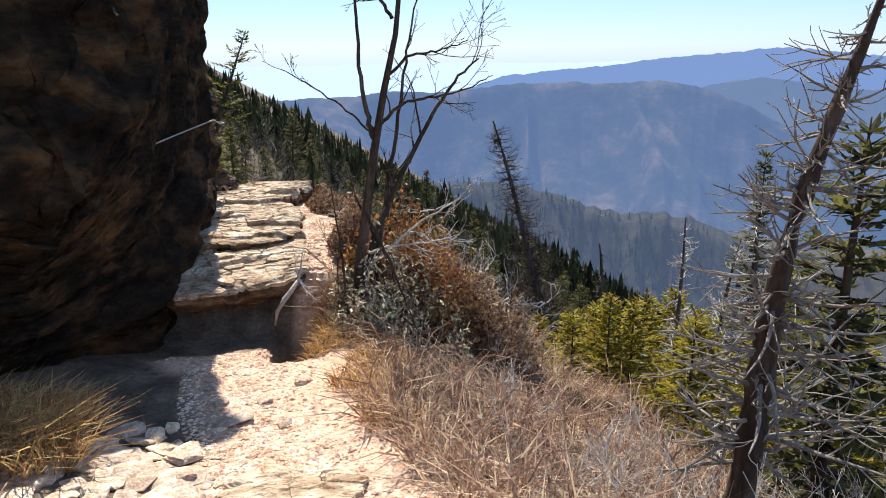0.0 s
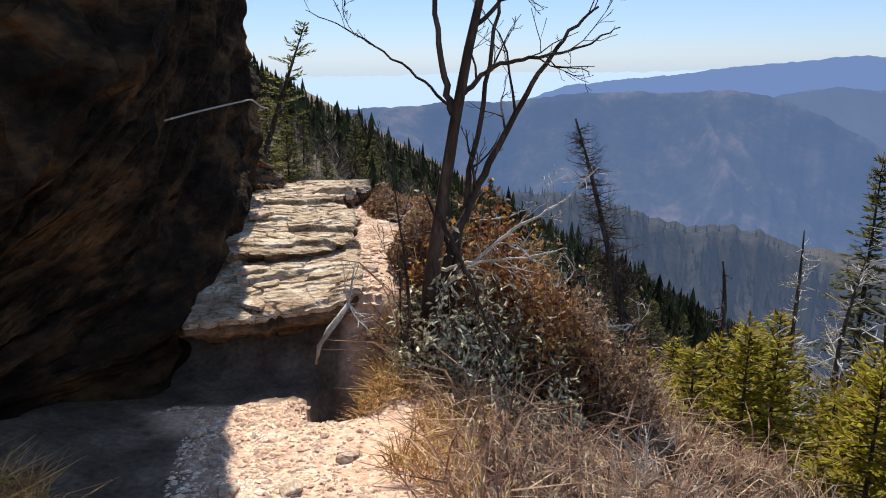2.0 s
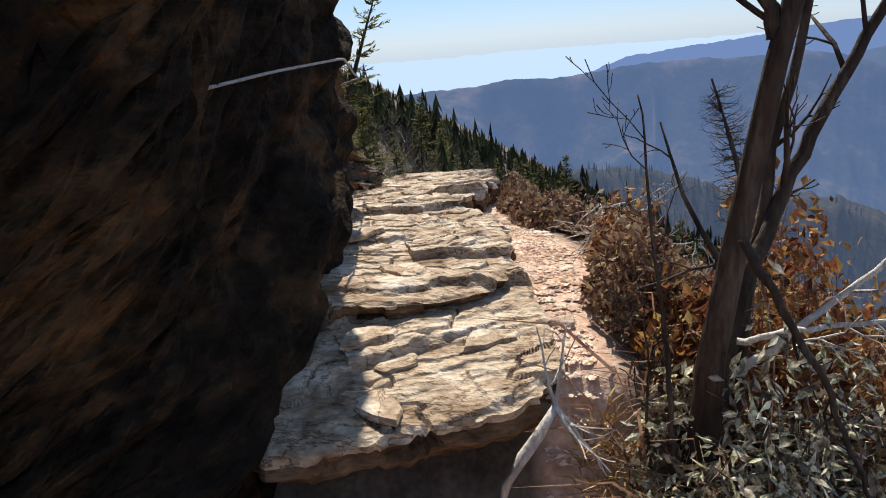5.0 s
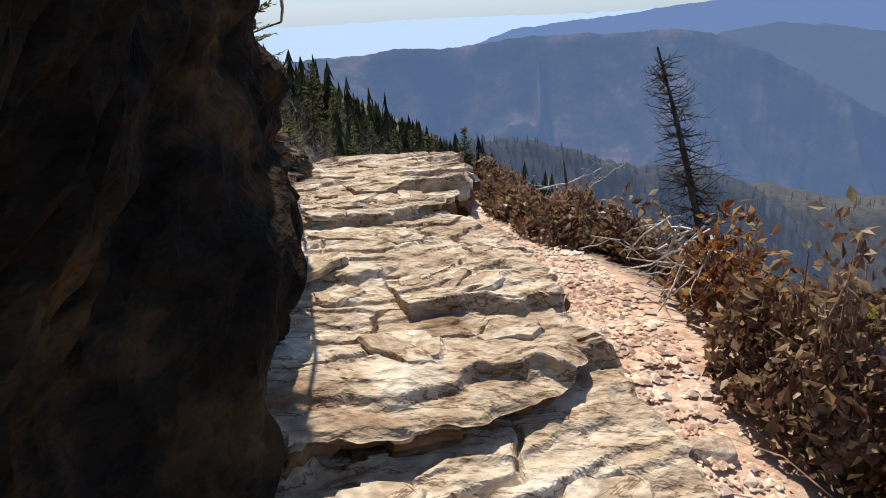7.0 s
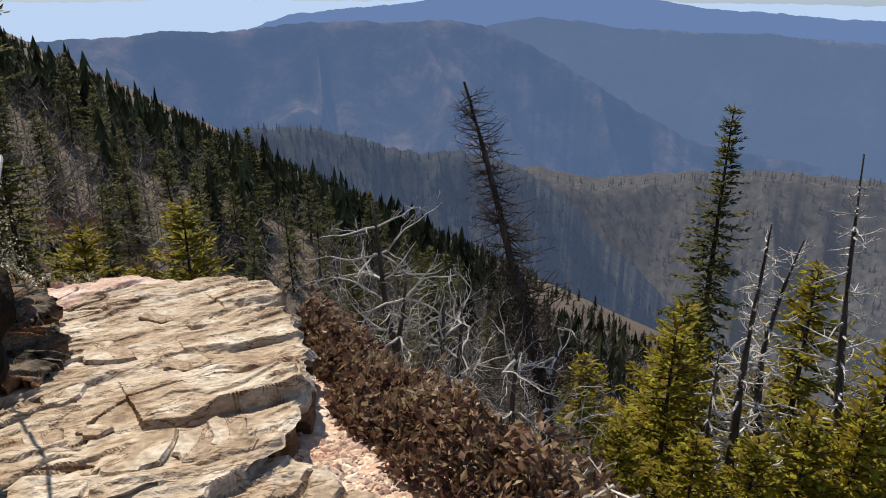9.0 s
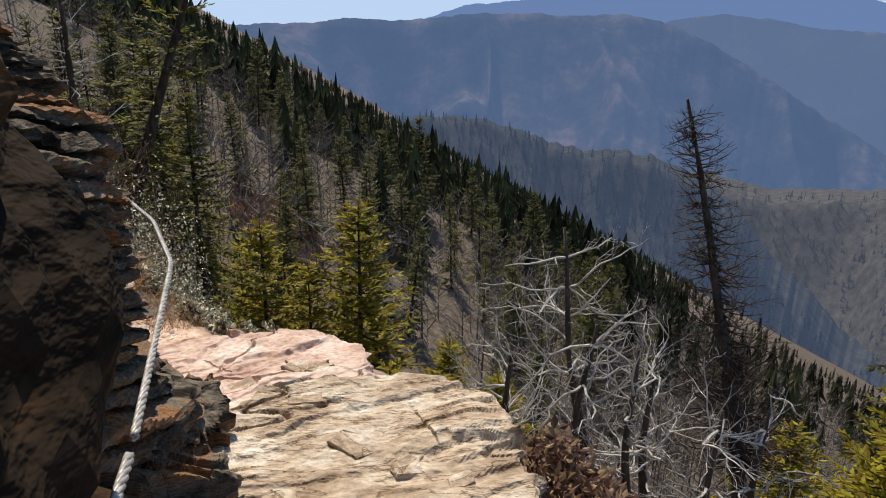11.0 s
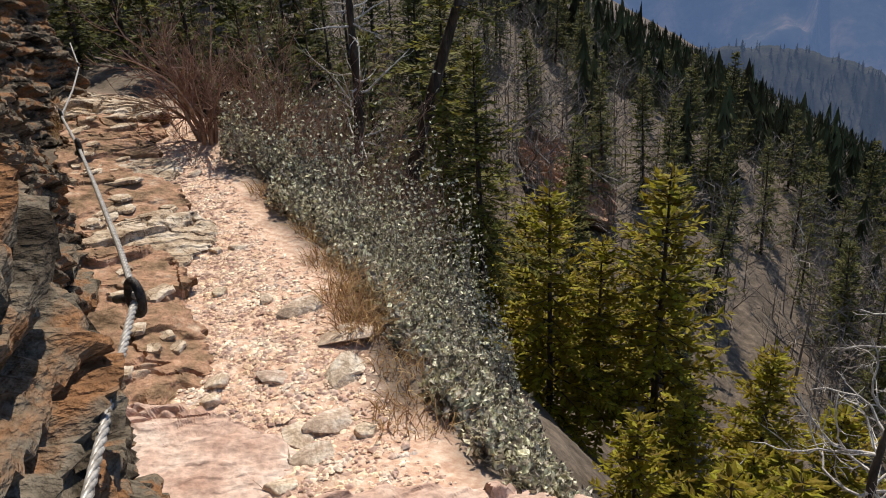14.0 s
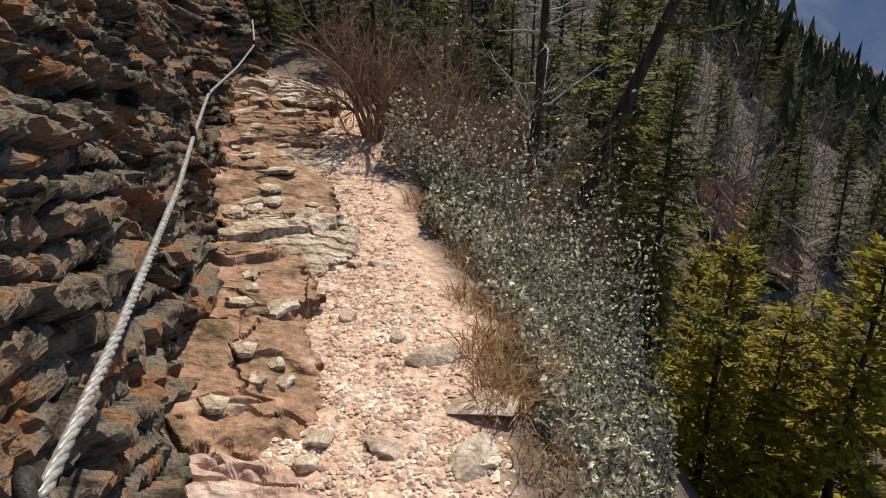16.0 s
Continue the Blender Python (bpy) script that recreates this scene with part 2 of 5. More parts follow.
# ---------------- mesh helpers ----------------
def mesh_from(name, verts, faces, material, smooth_shade=False):
    me = bpy.data.meshes.new(name)
    me.from_pydata(np.asarray(verts, float).reshape(-1, 3).tolist(), [], faces if isinstance(faces, list) else faces.tolist())
    me.materials.append(material)
    if smooth_shade:
        me.shade_smooth()
    me.update()
    return me


def part(name, me, parent, label="", at=None):
    ob = new(name, me)
    ob.parent = parent
    if at is not None:
        ob.matrix_basis = at
    if label:
        ob["label"] = label
    return ob


def thing(name, x, y, z, label, category, group="", kind=""):
    ob = new(name)
    ob.matrix_basis = pose(x, y, z)
    ob.empty_display_size = 0.2
    return tagged(ob, label, category, group, kind)


def grid_faces(rows, cols, closed=False):
    i = np.arange(rows - 1)[:, None] * cols
    j = np.arange(cols if closed else cols - 1)[None, :]
    k = (j + 1) % cols
    return np.stack([i + j, i + k, i + cols + k, i + cols + j], -1).reshape(-1, 4)


class Soup:
    """Gathers many small pieces into one mesh."""
    def __init__(self):
        self.v, self.f, self.n = [], [], 0

    def add(self, verts, faces):
        self.v.append(np.asarray(verts, float).reshape(-1, 3))
        self.f.extend([tuple(int(i) + self.n for i in f) for f in faces])
        self.n += len(self.v[-1])

    def tube(self, pts, radii, sides=6, cap=True):
        pts = np.asarray(pts, float)
        n = len(pts)
        tan = np.gradient(pts, axis=0)
        tan /= np.linalg.norm(tan, axis=1)[:, None] + 1e-9
        ref = np.array([0.31, 0.17, 0.93]) if abs(tan[0][2]) < 0.9 else np.array([0.97, 0.2, 0.1])
        a = np.cross(tan, ref)
        a /= np.linalg.norm(a, axis=1)[:, None] + 1e-9
        b = np.cross(tan, a)
        ang = np.arange(sides) * 2 * np.pi / sides
        ring = pts[:, None] + np.asarray(radii, float).reshape(-1, 1, 1) * (np.cos(ang)[None, :, None] * a[:, None] + np.sin(ang)[None, :, None] * b[:, None])
        faces = grid_faces(n, sides, True).tolist()
        if cap:
            faces.append(tuple(range(sides))[::-1])
            faces.append(tuple((n - 1) * sides + i for i in range(sides)))
        self.add(ring, faces)

    def quads(self, centre, along, across, bend=None):
        """Many leaves at once: a folded blade of two quads each."""
        c, l, w = (np.asarray(v, float).reshape(-1, 3) for v in (centre, along, across))
        up = np.cross(l, w)
        up *= 0.3 * np.linalg.norm(w, axis=1)[:, None] / (np.linalg.norm(up, axis=1)[:, None] + 1e-9)
        tip = c + l
        v = np.stack([c, c + 0.45 * l + w + up, tip, c + 0.45 * l - w + up], 1)
        base = self.n + 4 * np.arange(len(c))[:, None]
        f = np.concatenate([base + [0, 1, 2], base + [0, 2, 3]])
        self.v.append(v.reshape(-1, 3))
        self.f.extend(map(tuple, f.tolist()))
        self.n += 4 * len(c)

    def mesh(self, name, material, smooth_shade=False):
        me = bpy.data.meshes.new(name)
        me.from_pydata(np.concatenate(self.v).tolist() if self.v else [], [], self.f)
        me.materials.append(material)
        if smooth_shade:
            me.shade_smooth()
        me.update()
        return me


def unit(v):
    v = np.asarray(v, float)
    return v / (np.linalg.norm(v, axis=-1, keepdims=True) + 1e-9)


# ---------------- the lie of the land ----------------
TX = [2.3, 1.9, 1.75, 1.5, 1.0, 0.45, 0.1, -0.1, -0.2, -0.2, -0.22, -0.25, -0.55, -0.95, -1.6, -2.6, -3.4, -4.7, -5.9, -7.6, -9.2, -13.0, -30.0]
TY = [-8., -2., 0.8, 2.5, 3.8, 5.0, 5.7, 6.4, 7.0, 7.3, 7.65, 8.5, 10., 11.2, 12.2, 13.3, 14.3, 15.4, 16.6, 18.2, 19.4, 20.6, 23.]
TZ = [2.3, 1.7, 1.3, 0.92, 0.68, 0.5, 0.44, 0.39, 0.34, 0.36, 0.84, 0.95, 0.96, 0.80, 0.56, 0.38, 0.35, 0.33, 0.38, 0.44, 0.6, 1.0, 3.0]
_tt = np.linspace(0, 1, len(TY))
_ys = np.linspace(-8, 23, 420)
_xs, _zs = np.interp(_ys, TY, TX), np.interp(_ys, TY, TZ)
_k = np.ones(7) / 7
_xs[3:-3], _zs[3:-3] = np.convolve(_xs, _k, "valid"), np.convolve(_zs, np.ones(3) / 3, "same")[3:-3]


def hillside(x, y):
    """The mountainside that falls away to the valley."""
    d = 0.946 * x + 0.326 * y
    z = -4.5 - 0.574 * d + 2.5 * fbm(x / 30, y / 30, 0, 3, 5) * np.clip((np.hypot(x, y) - 8) / 60, 0, 1) * 2
    z = np.where(z < -1300, -1300 + (z + 1300) * 0.02, z)
    return np.minimum(z, 70)


def trail_frame(x, y):
    """Signed distance from the trail's middle, to its downhill side, and the trail's height beside it."""
    shape = np.shape(x)
    x, y = np.ravel(x), np.ravel(y)
    best, sd, zt = np.full(len(x), 1e9), np.zeros(len(x)), np.zeros(len(x))
    near = (np.abs(x) < 60) & (y > -60) & (y < 90)
    idx = np.nonzero(near)[0]
    tx, ty = np.gradient(_xs), np.gradient(_ys)
    ln = np.hypot(tx, ty)
    for lo in range(0, len(idx), 20000):
        sel = idx[lo:lo + 20000]
        dx, dy = x[sel][:, None] - _xs, y[sel][:, None] - _ys
        d2 = dx * dx + dy * dy
        k = d2.argmin(1)
        r = np.arange(len(sel))
        side = (dx[r, k] * ty[k] - dy[r, k] * tx[k]) / ln[k]
        best[sel] = np.sqrt(d2[r, k])
        sd[sel] = np.where(side >= 0, best[sel], -best[sel])
        zt[sel] = _zs[k]
    sd[~near] = np.where(x[~near] > 0, 1e3, -1e3)
    return sd.reshape(shape), zt.reshape(shape)


def ground_height(x, y):
    x, y = np.asarray(x, float), np.asarray(y, float)
    sd, zt = trail_frame(x, y)
    base = hillside(x, y)
    edge = 0.72 + 0.42 * smooth(7.6, 6.8, y) * smooth(5.3, 6.2, y) + 0.5 * smooth(3.4, 0, y) - 0.32 * smooth(12.7, 13.6, y)
    out = np.maximum(sd - edge, 0)
    steep = 0.5 + 0.75 * smooth(7.5, 10.5, y)
    fall = zt - 0.12 * np.clip(out, 0, 1) - steep * np.maximum(out - 0.35, 0) - 0.03 * np.maximum(out - 2, 0) ** 2
    w = smooth(3, 13, out)
    right = fall * (1 - w) + base * w
    into = np.maximum(-sd - 0.6, 0)
    wl = smooth(4, 18, into)
    left = (zt + 0.22 * into + 0.35 * np.maximum(into - 1.5, 0)) * (1 - wl) + (base + 4 * smooth(40, 20, np.abs(sd))) * wl
    z = np.where(sd > 0, right, left)
    z = z - 0.5 * np.exp(-((x - 0.42) / 0.17) ** 4 - ((y - 7.0) / 0.36) ** 4)   # hollow under the ledge
    rough = 0.035 + 0.25 * smooth(0.3, 3, out)
    return z + rough * fbm(x * 1.3, y * 1.3, 0, 4, 11) + 0.018 * fbm(x * 9, y * 9, 0, 3, 17), sd, out


def axis(lo, hi, step, far, ratio=1.13):
    mid = np.arange(lo, hi + step / 2, step)
    up, d, v = [], step, hi
    while v < far:
        d *= ratio
        v += d
        up.append(v)
    dn, d, v = [], step, lo
    while v > -far:
        d *= ratio
        v -= d
        dn.append(v)
    return np.array(dn[::-1] + list(mid) + up)


gx, gy = axis(-8, 6, 0.1, 2500), axis(-1, 20, 0.1, 2500)
GX, GY = np.meshgrid(gx, gy)
GZ, GS, GO = ground_height(GX, GY)
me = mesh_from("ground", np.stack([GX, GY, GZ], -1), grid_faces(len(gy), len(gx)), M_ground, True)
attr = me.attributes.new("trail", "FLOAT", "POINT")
# Soil tone left of the trail, y 4.2 to 6.8, paints the cliff's shade.
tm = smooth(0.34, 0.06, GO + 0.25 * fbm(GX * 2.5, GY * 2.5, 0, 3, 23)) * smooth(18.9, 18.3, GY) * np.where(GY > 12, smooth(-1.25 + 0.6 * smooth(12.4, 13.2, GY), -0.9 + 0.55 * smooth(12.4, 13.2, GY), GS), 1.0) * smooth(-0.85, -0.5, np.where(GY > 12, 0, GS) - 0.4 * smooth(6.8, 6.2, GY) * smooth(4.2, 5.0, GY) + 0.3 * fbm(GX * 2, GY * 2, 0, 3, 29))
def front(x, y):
    """Bare dark soil, rock and painted shade under the ledge's front, and its hollow."""
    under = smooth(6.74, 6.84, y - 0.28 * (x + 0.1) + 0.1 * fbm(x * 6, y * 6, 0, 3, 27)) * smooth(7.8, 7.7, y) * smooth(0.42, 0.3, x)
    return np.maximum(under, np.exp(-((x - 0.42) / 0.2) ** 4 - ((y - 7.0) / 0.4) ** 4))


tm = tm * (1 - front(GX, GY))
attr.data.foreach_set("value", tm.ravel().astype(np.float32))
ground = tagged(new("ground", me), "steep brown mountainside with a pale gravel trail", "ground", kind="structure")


def gz(x, y):
    return float(ground_height(np.array([x]), np.array([y]))[0][0])


# ---------------- far ridges ----------------
def ridge(name, dist, az_el, depth, drop, material, label, jag=0.1, seed=1, eye=(0, 8, 2.3), spurs=0.16):
    """A range whose crest stands at the given azimuths (degrees left of +y) and elevations, with a spurred flank towards the valley."""
    az = np.linspace(az_el[0][0], az_el[-1][0], 700)
    order = np.argsort([a for a, _ in az_el])
    pa, pe = np.array([az_el[i][0] for i in order], float), np.array([az_el[i][1] for i in order], float)
    el = np.interp(az, pa, pe)
    el = np.convolve(np.pad(el, 4, mode="edge"), np.ones(9) / 9, "valid")
    el = el + jag * fbm(az * 1.5, az * 0, 0, 4, seed)
    rows = []
    for k in np.linspace(-0.25, 1, 60):
        r = dist - depth * k if k >= 0 else dist - depth * k * 2
        wob = 1 + 0.06 * np.clip(k, 0, 1) * fbm(az * 0.35, np.full_like(az, k * 3), 0, 3, seed + 9)
        r = r * wob
        a = np.radians(az)
        crest = dist * np.tan(np.radians(el)) + eye[2]
        spur = np.abs(fbm(az * spurs + k * 1.6 + 0.5 * fbm(az * spurs, np.full_like(az, k * 2), 0, 3, seed + 4), np.full_like(az, k * 0.9), 0, 3, seed + 3))
        z = crest - drop * abs(k) ** 1.1 - (0.75 * drop * np.clip(k * 4, 0, 1) * (1 - 0.35 * k)) * (spur - 0.02)
        rows.append(np.stack([eye[0] - r * np.sin(a), eye[1] + r * np.cos(a), z], -1))
    v = np.stack(rows)
    me = mesh_from(name, v, grid_faces(len(rows), 700), material, True)
    tagged(new(name, me), label, "mountain", kind="structure")
    return v


# Each range glows in its haze colour over the wood tones.
M_r0 = hazed_mat("hazed_far_hills", [(0.03, 0.05, 0.06), (0.05, 0.07, 0.08)], (0.50, 0.65, 0.88), 0.93, 0.002)
M_r1 = hazed_mat("hazed_far_range", [(0.03, 0.045, 0.05), (0.06, 0.07, 0.07)], (0.15, 0.235, 0.45), 0.85, 0.004)
M_r2 = hazed_mat("hazed_range", [(0.015, 0.025, 0.02), (0.08, 0.075, 0.055), (0.32, 0.22, 0.16)], (0.108, 0.175, 0.335), 0.62, 0.0045)
M_r2b = hazed_mat("hazy_blue_flank", [(0.015, 0.025, 0.02), (0.09, 0.085, 0.065), (0.34, 0.24, 0.18)], (0.14, 0.208, 0.362), 0.7, 0.0045)
M_r3 = hazed_mat("hazed_ridge", [(0.02, 0.028, 0.024), (0.11, 0.10, 0.08)], (0.075, 0.105, 0.175), 0.5, 0.05)
M_r4 = hazed_mat("hazed_valley", [(0.03, 0.032, 0.026), (0.10, 0.09, 0.078), (0.17, 0.148, 0.132)], (0.10, 0.118, 0.16), 0.45, 0.06)
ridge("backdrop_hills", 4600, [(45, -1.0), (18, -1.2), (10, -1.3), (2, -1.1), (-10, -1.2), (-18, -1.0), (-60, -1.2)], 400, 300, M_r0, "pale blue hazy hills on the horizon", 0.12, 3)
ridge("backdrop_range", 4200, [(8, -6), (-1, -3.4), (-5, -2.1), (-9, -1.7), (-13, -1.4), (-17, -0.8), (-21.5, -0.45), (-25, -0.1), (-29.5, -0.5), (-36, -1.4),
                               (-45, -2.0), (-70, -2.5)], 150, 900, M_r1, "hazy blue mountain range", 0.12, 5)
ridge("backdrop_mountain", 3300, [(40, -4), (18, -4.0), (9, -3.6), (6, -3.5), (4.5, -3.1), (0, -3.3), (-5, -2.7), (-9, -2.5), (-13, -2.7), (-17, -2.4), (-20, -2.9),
                                  (-23, -4.1), (-27, -6.2), (-31, -8.5), (-36, -11), (-45, -12)], 1700, 900, M_r2, "wooded mountain with spurs, blue with painted haze", 0.13, 8)
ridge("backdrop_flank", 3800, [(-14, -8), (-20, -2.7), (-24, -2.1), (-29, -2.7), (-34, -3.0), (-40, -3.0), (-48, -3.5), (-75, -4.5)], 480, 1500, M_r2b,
      "wooded mountain flank, blue with painted haze", 0.13, 12)
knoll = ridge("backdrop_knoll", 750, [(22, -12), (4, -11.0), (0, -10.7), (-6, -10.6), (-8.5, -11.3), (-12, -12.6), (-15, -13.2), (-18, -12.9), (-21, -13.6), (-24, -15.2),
                              (-27, -17.5), (-30, -21), (-36, -26), (-45, -28)], 330, 130, M_r3, "dark wooded spur, blue-green with painted haze", 0.45, 15, spurs=0.22)
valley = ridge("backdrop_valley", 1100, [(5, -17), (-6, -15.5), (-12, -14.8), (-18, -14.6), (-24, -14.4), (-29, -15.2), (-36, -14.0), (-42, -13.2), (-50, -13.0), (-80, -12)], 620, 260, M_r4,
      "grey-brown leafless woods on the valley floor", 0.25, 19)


# ---------------- cliffs ----------------
def cliff(name, line, height, lean, material, label, seed, step=0.055, thick=0.16, bulge=0.35, strata=0.10, dip=0.25, foot=-0.5, back=2.5, tall=None, rough=0.10, over=None):
    """A rock wall along a line: layered, jutting and undercut. lean(s, h) shifts it outwards at height h."""
    pts = np.array(line, float)
    seg = np.hypot(*np.diff(pts[:, :2], axis=0).T)
    s_at = np.r_[0, np.cumsum(seg)]
    s = np.arange(0, s_at[-1], step)
    ker = np.ones(9) / 9
    px, py, pz = (np.interp(s, s_at, pts[:, i]) for i in range(3))
    px, py, pz = (np.convolve(np.pad(v, 4, mode="edge"), ker, "valid") for v in (px, py, pz))
    tx, ty = np.gradient(px), np.gradient(py)
    ln = np.hypot(tx, ty)
    nx, ny = ty / ln, -tx / ln
    h = np.arange(foot, height, step)
    S, Hh = np.meshgrid(s, h)
    PX, PY, NX, NY, PZ = (np.broadcast_to(v, S.shape) for v in (px, py, nx, ny, pz))
    zz = Hh + dip * S + 0.25 * fbm(S * 0.8, Hh * 0.8, 0, 3, seed)
    lay = zz / thick
    k = np.floor(lay)
    jut = hash01(k, np.floor(S * 0.7 + 0.37 * k), k * 0, seed) * 0.6 + hash01(k, np.floor(S * 1.9 + 1.7 * k), k * 0, seed + 4) * 0.4
    fr = lay - k
    edge = smooth(0, 0.18, fr) * smooth(1, 0.85, fr)
    lay2 = zz / (thick * 0.42)
    k2 = np.floor(lay2)
    jut2 = hash01(k2, np.floor(S * 4 + k2 * 0.6), k2 * 0, seed + 8)
    off = bulge * 2 * fbm(S * 0.45, Hh * 0.5, 0, 3, seed + 1) + strata * 2 * (jut * edge - 0.5) + 0.6 * strata * (jut2 - 0.5) + rough * fbm(S * 2.2, Hh * 2.8, 0, 5, seed + 2)
    off = off + lean(S, Hh)
    grow = np.ones_like(PY) if tall is None else np.where(Hh > 0, tall(PX, PY), 1.0)
    v = np.stack([PX + NX * off, PY + NY * off, PZ + Hh * grow + 0.05 * fbm(S * 4, Hh * 4, 0, 2, seed + 6)], -1)
    # the top runs back into the hill
    tops = [v]
    for d, up in ((0.02, 0), (0.04, 0), (0.06, 0), (0.08, 0), (0.1, 0), (0.12, 0), (0.14, 0), (0.16, 0), (0.19, 0), (0.22, 0), (0.26, 0), (0.3, -0.1), (0.37, -0.2), (0.45, -0.25), (0.6, -0.3), (0.9, -0.5), (back, -1.2), (back, -2.5)):
        if over is None and d < 0.3:
            continue
        r = v[-1].copy()
        r[:, 0] -= nx * d
        r[:, 1] -= ny * d
        r[:, 2] += up + 0.2 * fbm(s, s * 0 + d, 0, 3, seed)
        if over is not None:
            high = over + 0.8 * smooth(7.2, 8.0, py) + 0.2 * fbm(s, s * 0, 0, 3, seed)
            up_by = np.maximum(high - v[-1][:, 2], 0) * min(d / 0.3, 1.0)
            r[:, 2] = np.where(up_by > 0, v[-1][:, 2] + up_by, r[:, 2])
            r[:, :2] += 0.34 * np.stack([fbm(s * 2.2, s * 0 + d * 14, 0, 4, seed + 20), fbm(s * 2.2, s * 0 + d * 14, 0, 4, seed + 21)], -1)
        tops.append(r[None])
    v = np.concatenate(tops)
    me = mesh_from(name, v, grid_faces(len(v), len(s)), material)
    return tagged(new(name, me), label, "cliff", kind="structure")


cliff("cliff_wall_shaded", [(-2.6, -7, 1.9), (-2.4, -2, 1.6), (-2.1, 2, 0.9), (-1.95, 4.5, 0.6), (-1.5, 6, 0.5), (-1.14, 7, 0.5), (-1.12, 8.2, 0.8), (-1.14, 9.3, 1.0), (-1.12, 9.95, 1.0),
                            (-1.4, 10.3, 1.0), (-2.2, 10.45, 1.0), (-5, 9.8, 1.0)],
      5.9, lambda s, h: 0.12 * smooth(0.2, 1.0, h) + 0.1 * smooth(1.8, 3.0, h) + 0.24 * smooth(3.4, 6.0, h) + 0.34 * smooth(1.7, 0.7, h) * smooth(13.0, 14.3, s) * smooth(16.7, 15.6, s), M_cliff_shade, "dark shaded overhanging rock cliff with rusty stains", 31, bulge=0.07,
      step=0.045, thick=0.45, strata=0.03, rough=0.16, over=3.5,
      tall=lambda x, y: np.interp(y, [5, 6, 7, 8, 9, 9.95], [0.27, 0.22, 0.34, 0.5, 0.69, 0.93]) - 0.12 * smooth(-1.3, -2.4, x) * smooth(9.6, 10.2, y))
cliff("cliff_wall_layered", [(-1.7, 9.8, 0.9), (-1.6, 10.4, 0.9), (-1.52, 10.95, 0.9), (-1.48, 11.35, 0.85), (-1.66, 11.68, 0.8), (-2.04, 12.16, 0.7), (-2.55, 12.55, 0.55), (-3.05, 13.0, 0.45),
                             (-3.6, 13.4, 0.4), (-4.25, 14.05, 0.35), (-5.0, 14.8, 0.35), (-6.0, 15.6, 0.35), (-7.2, 16.5, 0.4), (-8.0, 17.4, 0.45), (-8.5, 18.4, 0.5), (-9.6, 19.3, 0.6), (-13, 20, 0.8)],
      4.2, lambda s, h: -0.22 * np.clip(h, 0, 1.8) * smooth(2.3, 3.6, s) + (0.08 * smooth(0.9, 0.5, h) + 0.04 - 0.26 * smooth(2.1, 2.7, h)) * smooth(3.4, 2.4, s) + 0.55 * smooth(1.7, 3.0, h) * smooth(2.2, 4.0, s), M_wall, "grey and rust layered rock wall with ledges", 47, bulge=0.10, strata=0.085, tall=lambda x, y: 0.62 + 0.38 * smooth(11.5, 13, y),
      step=0.02, thick=0.085, dip=0.3, rough=0.08)


